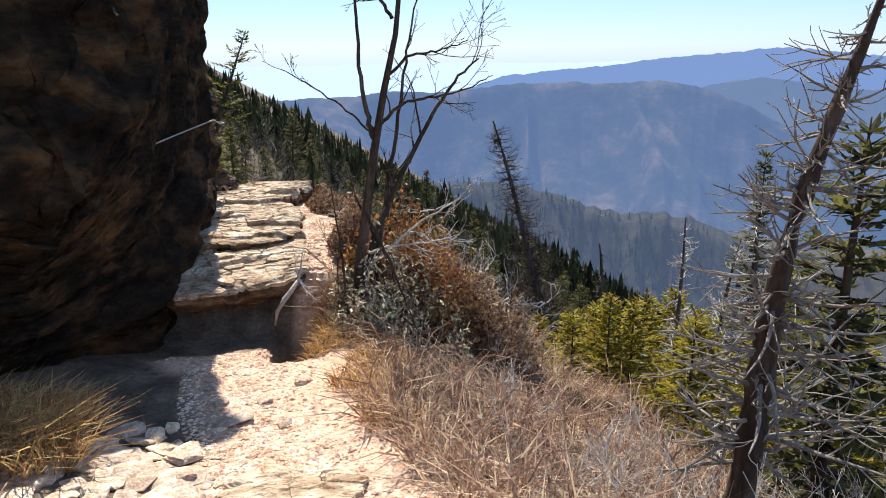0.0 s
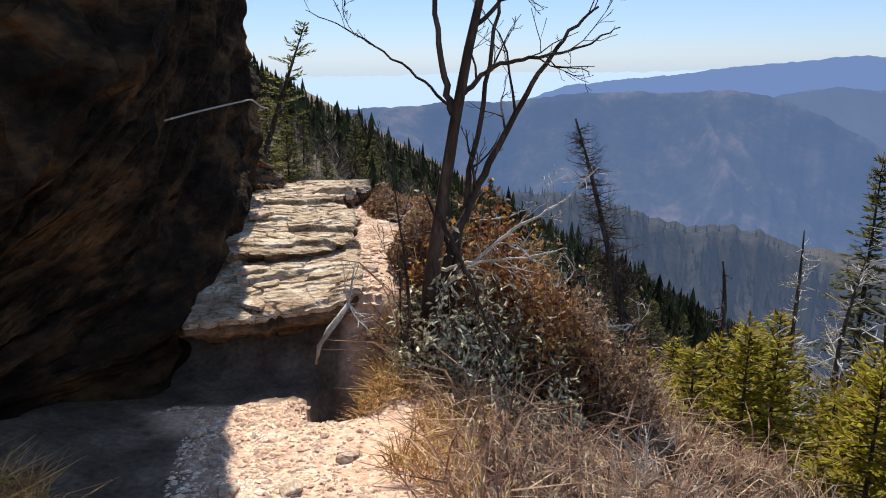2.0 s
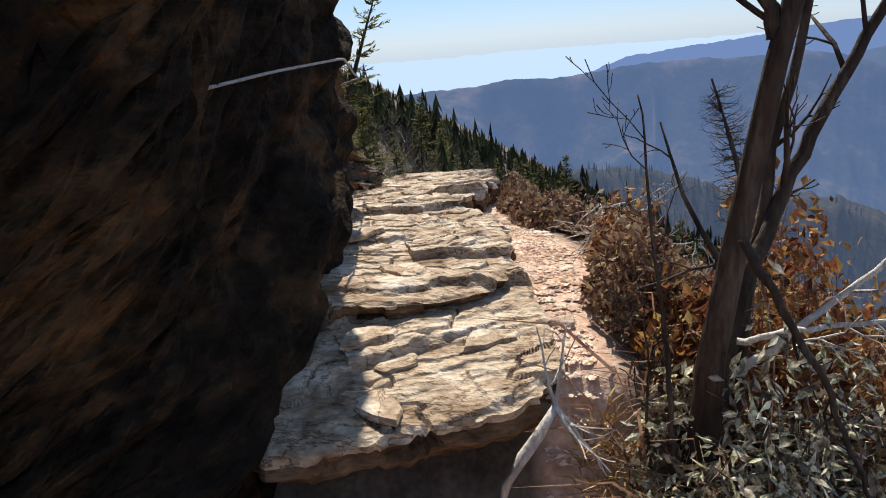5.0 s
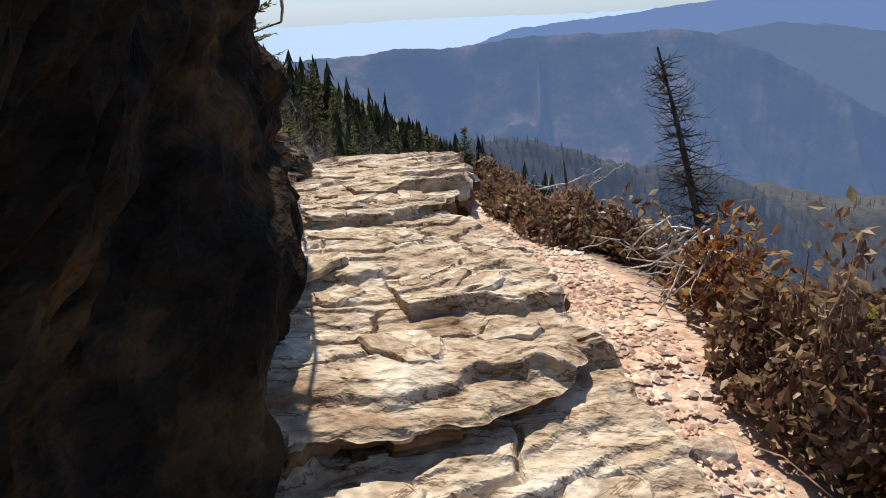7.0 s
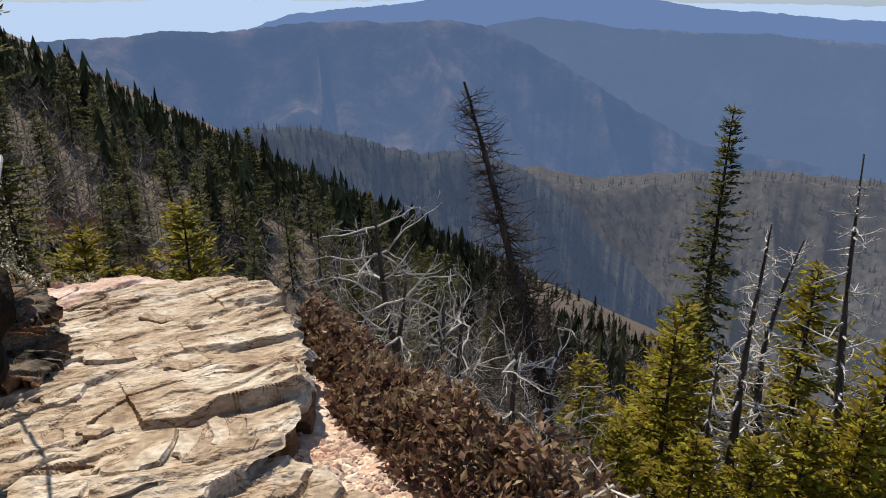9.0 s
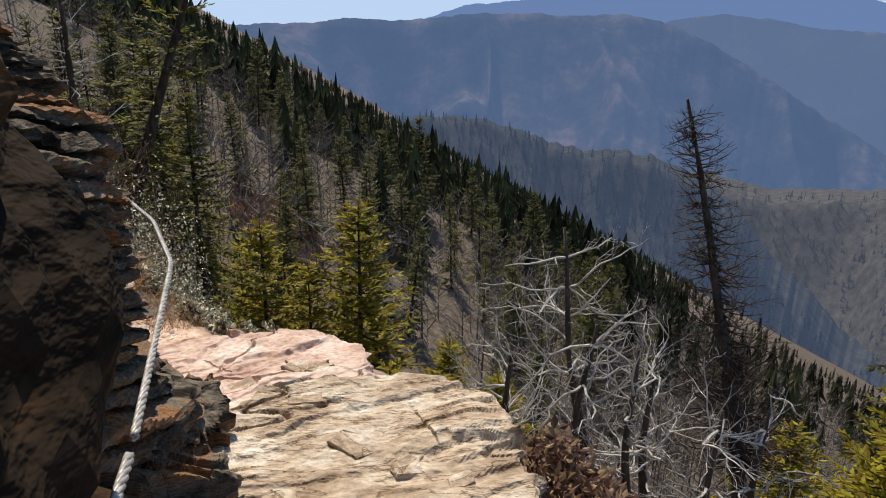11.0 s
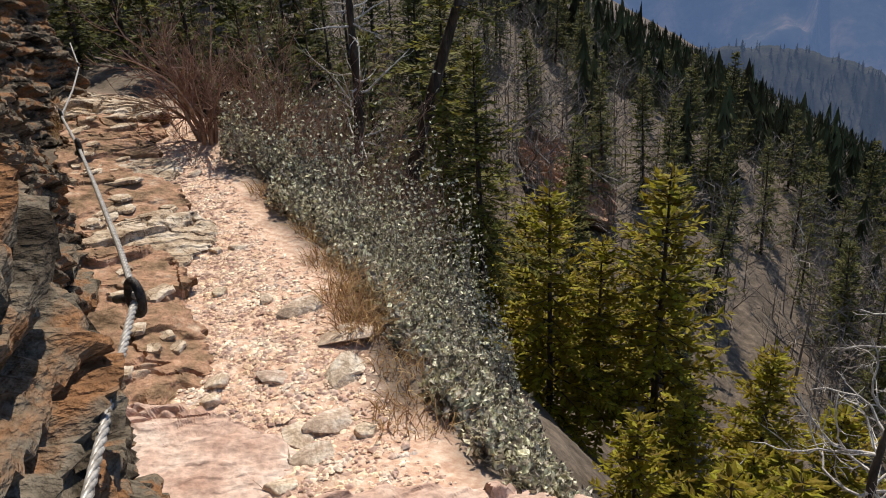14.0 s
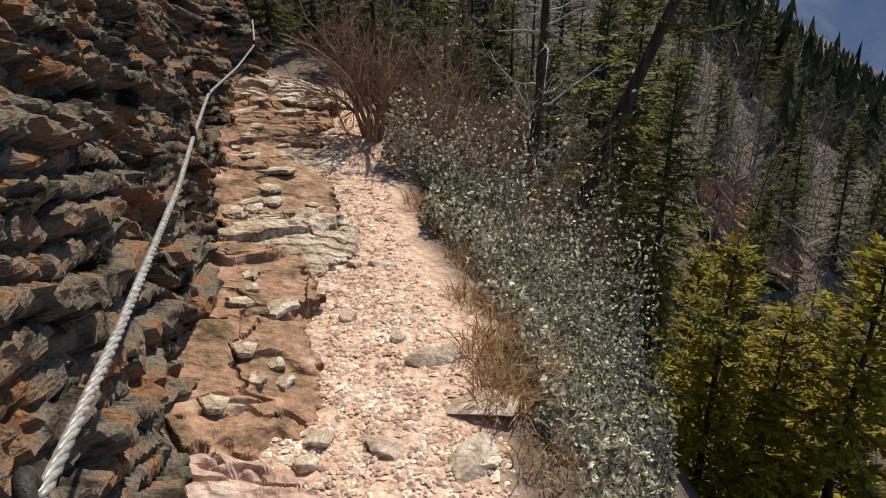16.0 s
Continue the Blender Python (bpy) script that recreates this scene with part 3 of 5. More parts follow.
# ---------------- ledge slabs ----------------
def slab(name, cx, cy, outline, top, thick, material, label, category="rock", seed=1, rings=150, around=420, plate=0.035, pscale=1.6, under=0.16, kind="", turn=0.0, skew=0.0, rim=None):
    """A slab of split rock: plated top, layered and undercut rim. outline(angle) is its radius."""
    a = np.linspace(0, 2 * np.pi, around, endpoint=False)
    R = np.array([outline(v - skew) for v in a]) * (1 + 0.05 * fbm(np.cos(a) * 3 + 9, np.sin(a) * 3, 0, 3, seed)) + 0.05 * fbm(np.cos(a) * 14, np.sin(a) * 14, 0, 2, seed + 1)
    q = np.linspace(0.0, 1, rings) ** 0.8
    Q, A = np.meshgrid(q, a, indexing="ij")
    X, Y = cx + Q * R * np.cos(A), cy + Q * R * np.sin(A)
    ct, st = math.cos(turn), math.sin(turn)
    U, V = ct * X + st * Y, -st * X + ct * Y
    # overlapping beds: each dips away and ends in a broken scarp
    q1 = V * 1.9 * pscale / 1.6 + 1.0 * fbm(U * pscale * 0.75, V * pscale * 0.75, 0, 5, seed + 2)
    q2 = V * 8.0 + 1.3 * fbm(U * pscale * 1.7 + 5, V * pscale * 1.7, 0, 4, seed + 3)
    saw = lambda q, w=0.07: smooth(0, w, q - np.floor(q)) * (1 - (q - np.floor(q)))
    depth = (0.15 + 1.2 * hash01(np.floor(q1), np.floor(U * 1.3 + np.floor(q1) * 0.6), np.floor(q1) * 0, seed + 12)) * (0.35 + 0.65 * smooth(-0.25, 0.25, fbm(U * 1.4, V * 1.4, 0, 3, seed + 13)))
    crack = smooth(0.03, 0.0, np.abs(fbm(U * pscale * 0.9 + 7, V * pscale * 1.6, 0, 4, seed + 9)))
    Z = top(X, Y) + plate * 2.5 * depth * saw(q1) + plate * 0.7 * saw(q2, 0.16) * smooth(-0.2, 0.3, fbm(U * 2 + 4, V * 2, 0, 3, seed + 14)) - 0.035 * crack + 0.016 * fbm(U * 9, V * 13, 0, 4, seed + 4)
    Z = Z - 0.012 * smooth(0.97, 1.0, Q)
    tops = np.stack([X, Y, Z], -1)
    rows = [tops]
    d = np.linspace(0.03, 1, 30)
    for n, f in enumerate(d):
        lay = f * thick / 0.075
        k = np.floor(lay + 0.7 * fbm(np.cos(a) * 2, np.sin(a) * 2, 0, 2, seed + 5))
        jut = hash01(k, np.floor(a * 5 + k * 0.7), k * 0, seed + 6)
        rr = R * (1 - under * smooth(0.12, 0.6, np.full_like(a, f))) - 0.10 * jut + 0.03
        rr = rr + 0.05 * fbm(np.cos(a) * 8, np.sin(a) * 8, f * 4.0, 3, seed + 7)
        rows.append(np.stack([cx + rr * np.cos(a), cy + rr * np.sin(a), Z[-1] - f * thick], -1)[None])
    v = np.concatenate(rows)
    me = mesh_from(name, v, grid_faces(len(v), around, True), material)
    me.materials.append(rim or M_edge)
    ids = np.zeros(len(me.polygons), np.int32)
    ids[(rings + 1) * around:] = 1
    me.polygons.foreach_set("material_index", ids)
    return tagged(new(name, me), label, category, kind=kind)


def superell(rx, ry, p=3.0, cut=None):
    def f(t):
        c, s = abs(math.cos(t)), abs(math.sin(t))
        return ((c / rx) ** p + (s / ry) ** p) ** (-1 / p)
    return f


# lower slab that the trail climbs onto, its upper plate, and the outer ledge
slab("rock_ledge", -0.56, 8.25, superell(0.85, 1.12, 3.6), lambda x, y: 0.955 + 0.13 * (y - 8.2) - 0.03 * (x + 0.5), 0.62, M_ledge,
     "pale layered rock slab with a shaded undercut front", seed=61, turn=0.5, skew=0.38, under=0.34, plate=0.022)
slab("rock_ledge", -0.70, 9.0, superell(0.84, 1.02, 3.2), lambda x, y: 1.08 + 0.02 * (y - 8.9) - 0.08 * (x + 0.6), 0.28, M_ledge,
     "pale layered rock slab with broken plates", seed=67, turn=0.35, plate=0.022, under=0.22, skew=0.2)
slab("rock_ledge", -0.76, 10.9, superell(0.64, 1.1, 3.4), lambda x, y: 1.09 - 0.07 * (y - 10.2) + 0.03 * (x + 0.7), 0.75, M_ledge,
     "broad pale rock ledge over the drop", seed=71, turn=0.3, pscale=1.3, plate=0.028)
slab("rock_ledge", -1.35, 9.95, superell(0.6, 0.75, 2.8), lambda x, y: 1.07 - 0.06 * (y - 9.9) - 0.06 * (x + 1.3), 0.5, M_ledge,
     "shaded rock ledge at the cliff's foot", seed=73, turn=0.4, plate=0.03, rings=70, around=220)
slab("rock_ledge", -1.62, 12.5, superell(0.85, 0.78, 2.5), lambda x, y: 0.68 - 0.17 * (y - 12.3) + 0.06 * (x + 1.5), 0.5, M_pink,
     "pinkish pale rock slab in the trail", seed=75, turn=0.7, plate=0.02)

slab("rock_ledge", -3.0, 13.1, superell(0.55, 0.36, 2.4), lambda x, y: 0.46 - 0.1 * (y - 13.1) - 0.12 * (x + 3.0), 0.3, M_pink, "flat pink rock slab beside the trail", seed=77, turn=0.6, plate=0.008, rings=60, around=180)
slab("rock_ledge", -4.75, 15.05, superell(0.42, 0.5, 2.4), lambda x, y: 0.40 + 0.04 * (y - 15) - 0.12 * (x + 4.7), 0.3, M_ledge, "low layered rock at the wall's foot", seed=79, turn=0.7, plate=0.018, rings=60, around=180)
slab("rock_ledge", -6.0, 16.2, superell(0.45, 0.5, 2.4), lambda x, y: 0.42 + 0.04 * (y - 16) - 0.1 * (x + 6), 0.3, M_ledge, "low layered rock in the trail", seed=81, turn=0.7, plate=0.018, rings=60, around=180)
slab("rock_step", -7.5, 17.75, superell(0.75, 0.4, 2.6), lambda x, y: 0.6 + 0.1 * (y - 17.7) - 0.08 * (x + 7.5), 0.4, M_ledge, "layered rock step across the trail", seed=83, turn=0.5, plate=0.035, rings=60, around=180)

for n, (x, y, rx, ry) in enumerate([(-3.75, 13.75, 0.36, 0.5), (-4.4, 14.35, 0.4, 0.5), (-5.35, 15.5, 0.45, 0.55), (-6.35, 16.45, 0.45, 0.55), (-6.95, 17.2, 0.5, 0.4)]):
    slab("rock_outcrop", x, y, superell(rx, ry, 2.3), lambda px, py, x=x, y=y: 0.44 + 0.03 * (y - 14) - 0.3 * ((px - x) * 0.75 + (py - y) * -0.1), 0.3, M_bank,
         "brown thinly layered rock outcrop beside the trail", seed=181 + n, turn=0.75, plate=0.03, rings=60, around=180, skew=0.75)

slab("rock_outcrop", -5.6, 36.9, superell(1.7, 4.2, 2.2), lambda x, y: ground_height(x, y)[0] + 0.6, 1.4, M_bank, "pale brown bare rock face in a wooded gully",
     seed=195, turn=0.4, plate=0.22, pscale=1.0, rings=70, around=200, skew=0.3)
slab("rock_slab", 0.95, 4.3, superell(0.42, 0.26, 2.4), lambda x, y: gz(0.95, 4.3) + 0.02 - 0.15 * (y - 4.3) + 0.06 * (x - 0.95), 0.12, M_ledge, "flat white rock slab set in the trail", seed=191, turn=0.3, plate=0.012, rings=60, around=180)
slab("boulder", -1.3, 10.95, superell(0.16, 0.3, 2.2), lambda x, y: 1.08 - 0.3 * (x + 1.3), 0.35, M_wall, "rough dark boulder at the cliff's foot", seed=85, plate=0.05, rings=50, around=140)
slab("boulder", -1.45, 11.5, superell(0.16, 0.25, 2.2), lambda x, y: 1.12 - 0.3 * (x + 1.45), 0.45, M_wall, "rough dark boulder at the cliff's foot", seed=87, plate=0.05, rings=50, around=140)


def plate_mesh(seed, r, thick):
    """A split plate of ledge rock with a ragged outline."""
    rg = np.random.default_rng(seed)
    k = 15
    a = np.sort(rg.uniform(0, 2 * np.pi, k))
    q = r * rg.uniform(0.65, 1.1, k)
    ring = np.stack([q * np.cos(a), 0.7 * q * np.sin(a)], -1)
    bm = bmesh.new()
    lo = [bm.verts.new((x * 1.0, y * 1.0, -thick)) for x, y in ring]
    mid = [bm.verts.new((x * 1.04, y * 1.04, -thick * 0.45 + rg.normal(0, thick * 0.1))) for x, y in ring]
    hi = [bm.verts.new((x * 0.95, y * 0.95, rg.normal(0, thick * 0.08))) for x, y in ring]
    for i in range(k):
        j = (i + 1) % k
        bm.faces.new((lo[i], lo[j], mid[j], mid[i]))
        bm.faces.new((mid[i], mid[j], hi[j], hi[i]))
    bm.faces.new(hi)
    me = bpy.data.meshes.new("plate")
    bm.to_mesh(me)
    bm.free()
    me.materials.append(M_ledge)
    return me


plate_kinds = [plate_mesh(700 + n, r, t) for n, (r, t) in enumerate([(0.09, 0.022), (0.13, 0.026), (0.07, 0.018), (0.16, 0.028), (0.11, 0.022)])]
ledges = [o for o in scene.objects if o.name.startswith("rock_ledge")]
ledges = ledges[:3] + ledges[4:5] + [o for o in scene.objects if o.name.startswith("rock_outcrop")]
bpy.context.view_layer.update()
rg = np.random.default_rng(71)
for ledge, (cx, cy, rx, ry, count) in zip(ledges, ((-0.3, 7.6, 0.45, 0.4, 9), (-0.6, 9.1, 0.6, 0.75, 26), (-0.76, 10.9, 0.45, 0.9, 14), (-1.5, 12.3, 0.5, 0.35, 6),
                                              (-3.75, 13.75, 0.3, 0.4, 9), (-4.4, 14.35, 0.3, 0.4, 9), (-5.35, 15.5, 0.35, 0.45, 9), (-6.35, 16.45, 0.35, 0.45, 9), (-6.95, 17.2, 0.4, 0.3, 7))):
    for _ in range(count):
        x, y = cx + rx * rg.uniform(-1, 1), cy + ry * rg.uniform(-1, 1)
        hit, p, nrm, _i = ledge.ray_cast((x, y, 3.0), (0, 0, -1))
        round_it = [ledge.ray_cast((x + 0.12 * a, y + 0.12 * b, 3.0), (0, 0, -1)) for a, b in ((1, 0), (-1, 0), (0, 1), (0, -1))]
        if hit and all(h[0] and abs(h[1].z - p.z) < 0.06 for h in round_it):
            part("plate", plate_kinds[rg.integers(5)], ledge, at=pose(x, y, p.z + 0.012, rg.normal(0, 4), rg.normal(0, 4), rg.uniform(0, 360)))


# ---------------- plants: builders ----------------
def limb(soup, p, d, length, r, rng, depth, wiggle=0.18, kids=4, up=0.12, spread=0.9, taper=0.25, sides=6):
    """A crooked limb with its twigs."""
    n = max(4, int(length / 0.14))
    pts, q, v = [np.array(p, float)], np.array(p, float), unit(d)
    for _ in range(n):
        v = unit(v + rng.normal(0, wiggle, 3) + np.array([0, 0, up * 0.3]))
        q = q + v * length / n
        pts.append(q.copy())
    rad = np.linspace(r, max(r * taper, 0.0022), n + 1)
    soup.tube(pts, rad, sides if r > 0.012 else 4, cap=True)
    if depth > 0:
        for t in np.linspace(0.25, 0.95, kids) + rng.normal(0, 0.05, kids):
            k = int(np.clip(t * n, 1, n - 1))
            a = unit(pts[k + 1] - pts[k])
            side = unit(np.cross(a, rng.normal(0, 1, 3)))
            limb(soup, pts[k], unit(a + side * spread), length * (0.55 - 0.25 * t) * rng.uniform(0.7, 1.3), rad[k] * 0.55, rng, depth - 1, wiggle, max(2, kids - 1), up, spread, taper, sides)
    return pts


def leaves_on(rng, pts, length, width, up=0.4, soup=None, lie=None):
    """Leaves set at the points, pointing every way."""
    n = len(pts)
    d = unit(rng.normal(0, 1, (n, 3)) + np.array([0, 0, up]))
    if lie is not None:
        d = unit(d + lie)
    w = unit(np.cross(d, rng.normal(0, 1, (n, 3))))
    s = rng.uniform(0.6, 1.35, (n, 1))
    soup = soup or Soup()
    soup.quads(pts, d * length * s, w * width * s)
    return soup


def stems(rng, base, tips, r, soup=None, sag=0.1):
    soup = soup or Soup()
    for b, t in zip(base, tips):
        mid = (b + t) / 2 + rng.normal(0, sag, 3) * np.linalg.norm(t - b)
        k = np.linspace(0, 1, 5)[:, None]
        soup.tube((1 - k) ** 2 * b + 2 * k * (1 - k) * mid + k * k * t, np.linspace(r, r * 0.35, 5), 3, cap=False)
    return soup


def bush(name, cx, cy, rx, ry, height, n, leaf, width, material, label, seed, twig=None, n_stem=60, group="", category="bush", cover=0.55, sink=0.0, turn=0.0, up=0.4, gaps=0.0):
    """A low shrub over the ground: stems from the soil and leaves at the ends, thinning inwards, with gaps."""
    rng = np.random.default_rng(seed)
    a, q = rng.uniform(0, 2 * np.pi, n), np.sqrt(rng.uniform(0, 1, n))
    u, v = q * np.cos(a), q * np.sin(a)
    if gaps:
        bald = rng.uniform(0, 1, n) < np.clip(gaps - 1.6 * vnoise(u * 4.5, v * 4.5, 0, seed + 3), 0.05, 0.9)
        u, v, q = u[~bald], v[~bald], q[~bald]
        n = len(u)
    lump = 0.7 + 0.5 * vnoise(u * 2.6 + seed, v * 2.6, 0, seed) + 0.32 * vnoise(u * 7, v * 7 + seed, 0, seed)
    ct, st = math.cos(turn), math.sin(turn)
    X = cx + ct * u * rx - st * v * ry
    Y = cy + st * u * rx + ct * v * ry
    g = ground_height(X, Y)[0]
    dome = np.sqrt(np.clip(1 - q ** 2.2, 0.02, 1)) * lump
    lvl = 1 - (1 - cover) * rng.uniform(0, 1, n) ** 0.7 * 1.6
    Z = g - sink + height * dome * np.clip(lvl, 0.08, 1.1)
    th = thing(name, cx, cy, gz(cx, cy) - sink, label, category, group)
    off = np.array([cx, cy, gz(cx, cy) - sink])
    pts = np.stack([X, Y, Z], -1) - off
    tagged(part("foliage", leaves_on(rng, pts, leaf, width, up).mesh("foliage", material), th), kind="stuff")
    k = rng.choice(n, min(n_stem, n), replace=False)
    tips = pts[k]
    base = tips * np.array([0.75, 0.75, 0]) + np.array([0, 0, 1]) * (g[k, None] - off[2] - 0.05)
    tagged(part("brushwood", stems(rng, base, tips, 0.006).mesh("brushwood", twig or M_twig), th), kind="stuff")
    return th


def grass(name, cx, cy, r, n, length, label, seed, material=None, lean=(0, 0), ry=None, width=0.004, category="grass", kind="", group="", keep=None):
    """Arching dry blades."""
    rng = np.random.default_rng(seed)
    a, q = rng.uniform(0, 2 * np.pi, n), np.sqrt(rng.uniform(0, 1, n))
    X, Y = cx + r * q * np.cos(a), cy + (ry or r) * q * np.sin(a)
    if keep is not None:
        m = keep(X, Y, rng)
        X, Y = X[m], Y[m]
        n = len(X)
    g = ground_height(X, Y)[0]
    b = np.stack([X - cx, Y - cy, g - gz(cx, cy) - 0.02], -1)
    L = length * rng.uniform(0.45, 1.25, (n, 1))
    d = unit(np.stack([rng.normal(lean[0], 0.55, n), rng.normal(lean[1], 0.55, n), np.full(n, 1.0)], -1))
    out = unit(d * [1, 1, 0])
    mid, tip = b + d * L * 0.55, b + d * L * 0.8 + out * L * 0.4 - np.array([0, 0, 0.05]) * L
    w = unit(np.cross(d, rng.normal(0, 1, (n, 3)))) * width * rng.uniform(0.6, 1.5, (n, 1))
    v = np.stack([b - w, b + w, mid + w * 0.8, tip, mid - w * 0.8], 1).reshape(-1, 3)
    base = 5 * np.arange(n)[:, None]
    f = np.concatenate([base + [0, 1, 2], base + [0, 2, 4], base + [4, 2, 3]]).tolist()
    me = mesh_from(name, v, f, material or M_grass)
    ob = new(name, me)
    ob.matrix_basis = pose(cx, cy, gz(cx, cy))
    return tagged(ob, label, category, group, kind)


def conifer_meshes(h, r, seed, material, whorl=0.17, spray=0.17, low=0.08, droop=0.25, thin=1.0, trunk_r=0.045, lean=(0, 0), bark=None, ragged=0.25):
    """Trunk with limbs, and the needle sprays along them."""
    rng = np.random.default_rng(seed)
    wood, C, A, W = Soup(), [], [], []
    top = np.array([lean[0], lean[1], h])
    bow = lambda t: top * np.array([t ** 1.15, t ** 1.15, t])
    ts = np.linspace(0, 1, 16)
    wood.tube([bow(t) for t in ts], trunk_r * (1 - ts) ** 0.85 + 0.004, 8)
    z = low * h
    while z < h * 0.985:
        t = z / h
        m = rng.integers(4, 7)
        a0 = rng.uniform(0, 6.28)
        for i in range(m):
            if rng.uniform() > thin:
                continue
            a = a0 + i * 6.283 / m + rng.normal(0, 0.25)
            L = r * (1 - t) ** 0.85 * rng.uniform(1 - ragged * 1.6, 1 + ragged) + 0.06
            d = unit([math.cos(a), math.sin(a), rng.normal(0.18 - droop * (1 - t) * 1.2, 0.1) + 0.5 * t ** 3])
            p0 = bow(t) + np.array([0, 0, rng.normal(0, 0.03)])
            ks = np.linspace(0, 1, 4)[:, None]
            path = p0 + d * L * ks + np.array([0, 0, -droop * 0.35]) * L * ks ** 2 + np.array([0, 0, droop * 0.3]) * L * ks ** 4
            wood.tube(path, np.linspace(0.008 + 0.008 * (1 - t), 0.002, 4), 3, cap=False)
            n = max(2, int(L / (spray * 0.42)))
            kk = np.linspace(0.15, 1, n)
            p = p0 + d * L * kk[:, None] + np.array([0, 0, -droop * 0.35]) * L * kk[:, None] ** 2 + np.array([0, 0, droop * 0.3]) * L * kk[:, None] ** 4
            side = unit(np.cross(d, [0, 0, 1]))
            for sgn in (-1, 1, 0):
                if sgn == 0:
                    al = unit(d + rng.normal(0, 0.25, (n, 3)) + np.array([0, 0, 0.15]))
                else:
                    al = unit(d * 0.75 + sgn * side + rng.normal(0, 0.22, (n, 3)) + np.array([0, 0, -0.12]))
                s = spray * rng.uniform(0.6, 1.25, (n, 1)) * (1.1 - 0.4 * kk[:, None])
                C.append(p)
                A.append(al * s)
                W.append(unit(np.cross(al, np.array([0, 0, 1.0]) + rng.normal(0, 0.35, (n, 3)))) * s * 0.2)
        z += whorl * rng.uniform(0.7, 1.3) * (1.15 - 0.5 * t)
    crown = Soup()
    if C:
        crown.quads(np.concatenate(C), np.concatenate(A), np.concatenate(W))
    return wood.mesh("trunk", bark or M_bark, True), crown.mesh("crown", material)


def conifer(name, x, y, z, label, meshes, group="", scale=1.0, turn=0.0, category="tree", tilt=(0, 0)):
    th = thing(name, x, y, z, label, category, group)
    th.matrix_basis = pose(x, y, z, tilt[0], tilt[1], turn) @ Matrix.Scale(scale, 4)
    part("trunk", meshes[0], th)
    if len(meshes[1].vertices):
        part("crown", meshes[1], th)
    return th


def snag(name, base, top, r, n, blen, label, seed, material, category="dead tree", twigs=3, bow=0.15, group="", start=0.12, updown=-0.15, bmat=None, kink=0.16, side=None, thick=1.0):
    """A standing dead tree: a bowed stem bristling with bare, broken branches."""
    rng = np.random.default_rng(seed)
    base, top = np.array(base, float), np.array(top, float)
    th = thing(name, *base, label, category, group)
    ax = top - base
    side = np.array([rng.normal(), rng.normal(), 0]) * bow if side is None else np.array(side, float)
    f = lambda t: ax * t + side * math.sin(math.pi * t) + 0.02 * np.array([math.sin(9 * t), math.cos(7 * t), 0])
    ts = np.linspace(0, 1, 22)
    trunk = Soup()
    trunk.tube([f(t) for t in ts], r * (1 - 0.88 * ts) * (1 + 0.12 * rng.normal(0, 1, 22)).clip(0.6, 1.4), 8)
    for t in rng.uniform(start, 0.97, n):
        a = rng.uniform(0, 6.28)
        d = np.array([math.cos(a), math.sin(a), rng.normal(updown, 0.3)])
        br = Soup()
        limb(br, f(t), d, blen * rng.uniform(0.3, 1.2) * (1.05 - 0.75 * t), (0.012 * (1.2 - t) + 0.005) * thick, rng, 1 if twigs else 0, kink, twigs, 0.25, 0.9)
        part("branch", br.mesh("branch", bmat or material), th)
    part("trunk", trunk.mesh("trunk", material, True), th)
    return th


# ---------------- plants beside the first stretch ----------------
rng = np.random.default_rng(5)
tree = thing("bare_tree", 0.98, 7.4, 0.2, "leafless grey-brown tree with crooked limbs beside the trail", "tree")
tk = Soup()
o = np.array([0.98, 7.4, 0.2])
stem = np.array([(0, 0, -0.1), (0.0, 0.0, 0.35), (0.02, 0.02, 0.8), (0.1, 0.03, 1.3), (0.2, 0.02, 1.9), (0.3, -0.02, 2.4), (0.42, -0.03, 2.9), (0.5, -0.02, 3.6), (0.72, 0.03, 4.4)])
tk.tube(stem, [0.085, 0.068, 0.055, 0.046, 0.038, 0.031, 0.024, 0.016, 0.006], 10)
part("trunk", tk.mesh("trunk", M_bark, True), tree)


def main_limb(name, pts, r, seed, kids=6, klen=0.5, mat_=None, spread=0.8):
    rg = np.random.default_rng(seed)
    s = Soup()
    pts = np.array(pts, float)
    t = np.linspace(0, len(pts) - 1, 5 * len(pts))
    fine = np.stack([np.interp(t, np.arange(len(pts)), pts[:, i]) for i in range(3)], -1)
    ker = np.ones(5) / 5
    fine = np.stack([np.convolve(np.pad(fine[:, i], 2, mode="edge"), ker, "valid") for i in range(3)], -1) + rg.normal(0, 0.006, fine.shape)
    rad = np.linspace(r, r * 0.18, len(fine))
    s.tube(fine, rad, 7)
    for k in rg.choice(np.arange(3, len(fine) - 1), kids, replace=False):
        a = unit(fine[k] - fine[k - 1])
        side = unit(np.cross(a, rg.normal(0, 1, 3)))
        limb(s, fine[k], unit(a + spread * side), klen * rg.uniform(0.5, 1.2), rad[k] * 0.5, rg, 2, 0.2, 3, 0.3)
    return part(name, s.mesh(name, mat_ or M_bark, True), tree)


main_limb("limb", [(0.03, 0.01, 0.55), (0.12, 0.15, 0.9), (0.3, 0.3, 1.35), (0.5, 0.38, 1.75), (0.72, 0.42, 2.15), (0.95, 0.4, 2.5), (1.2, 0.45, 2.7)], 0.042, 11, 7, 0.75)
main_limb("limb", [(0.2, 0.02, 1.95), (0.14, 0.0, 2.2), (0.08, -0.02, 2.7), (0.07, 0.02, 3.4), (0.05, 0.05, 4.1)], 0.028, 12, 5, 0.6)
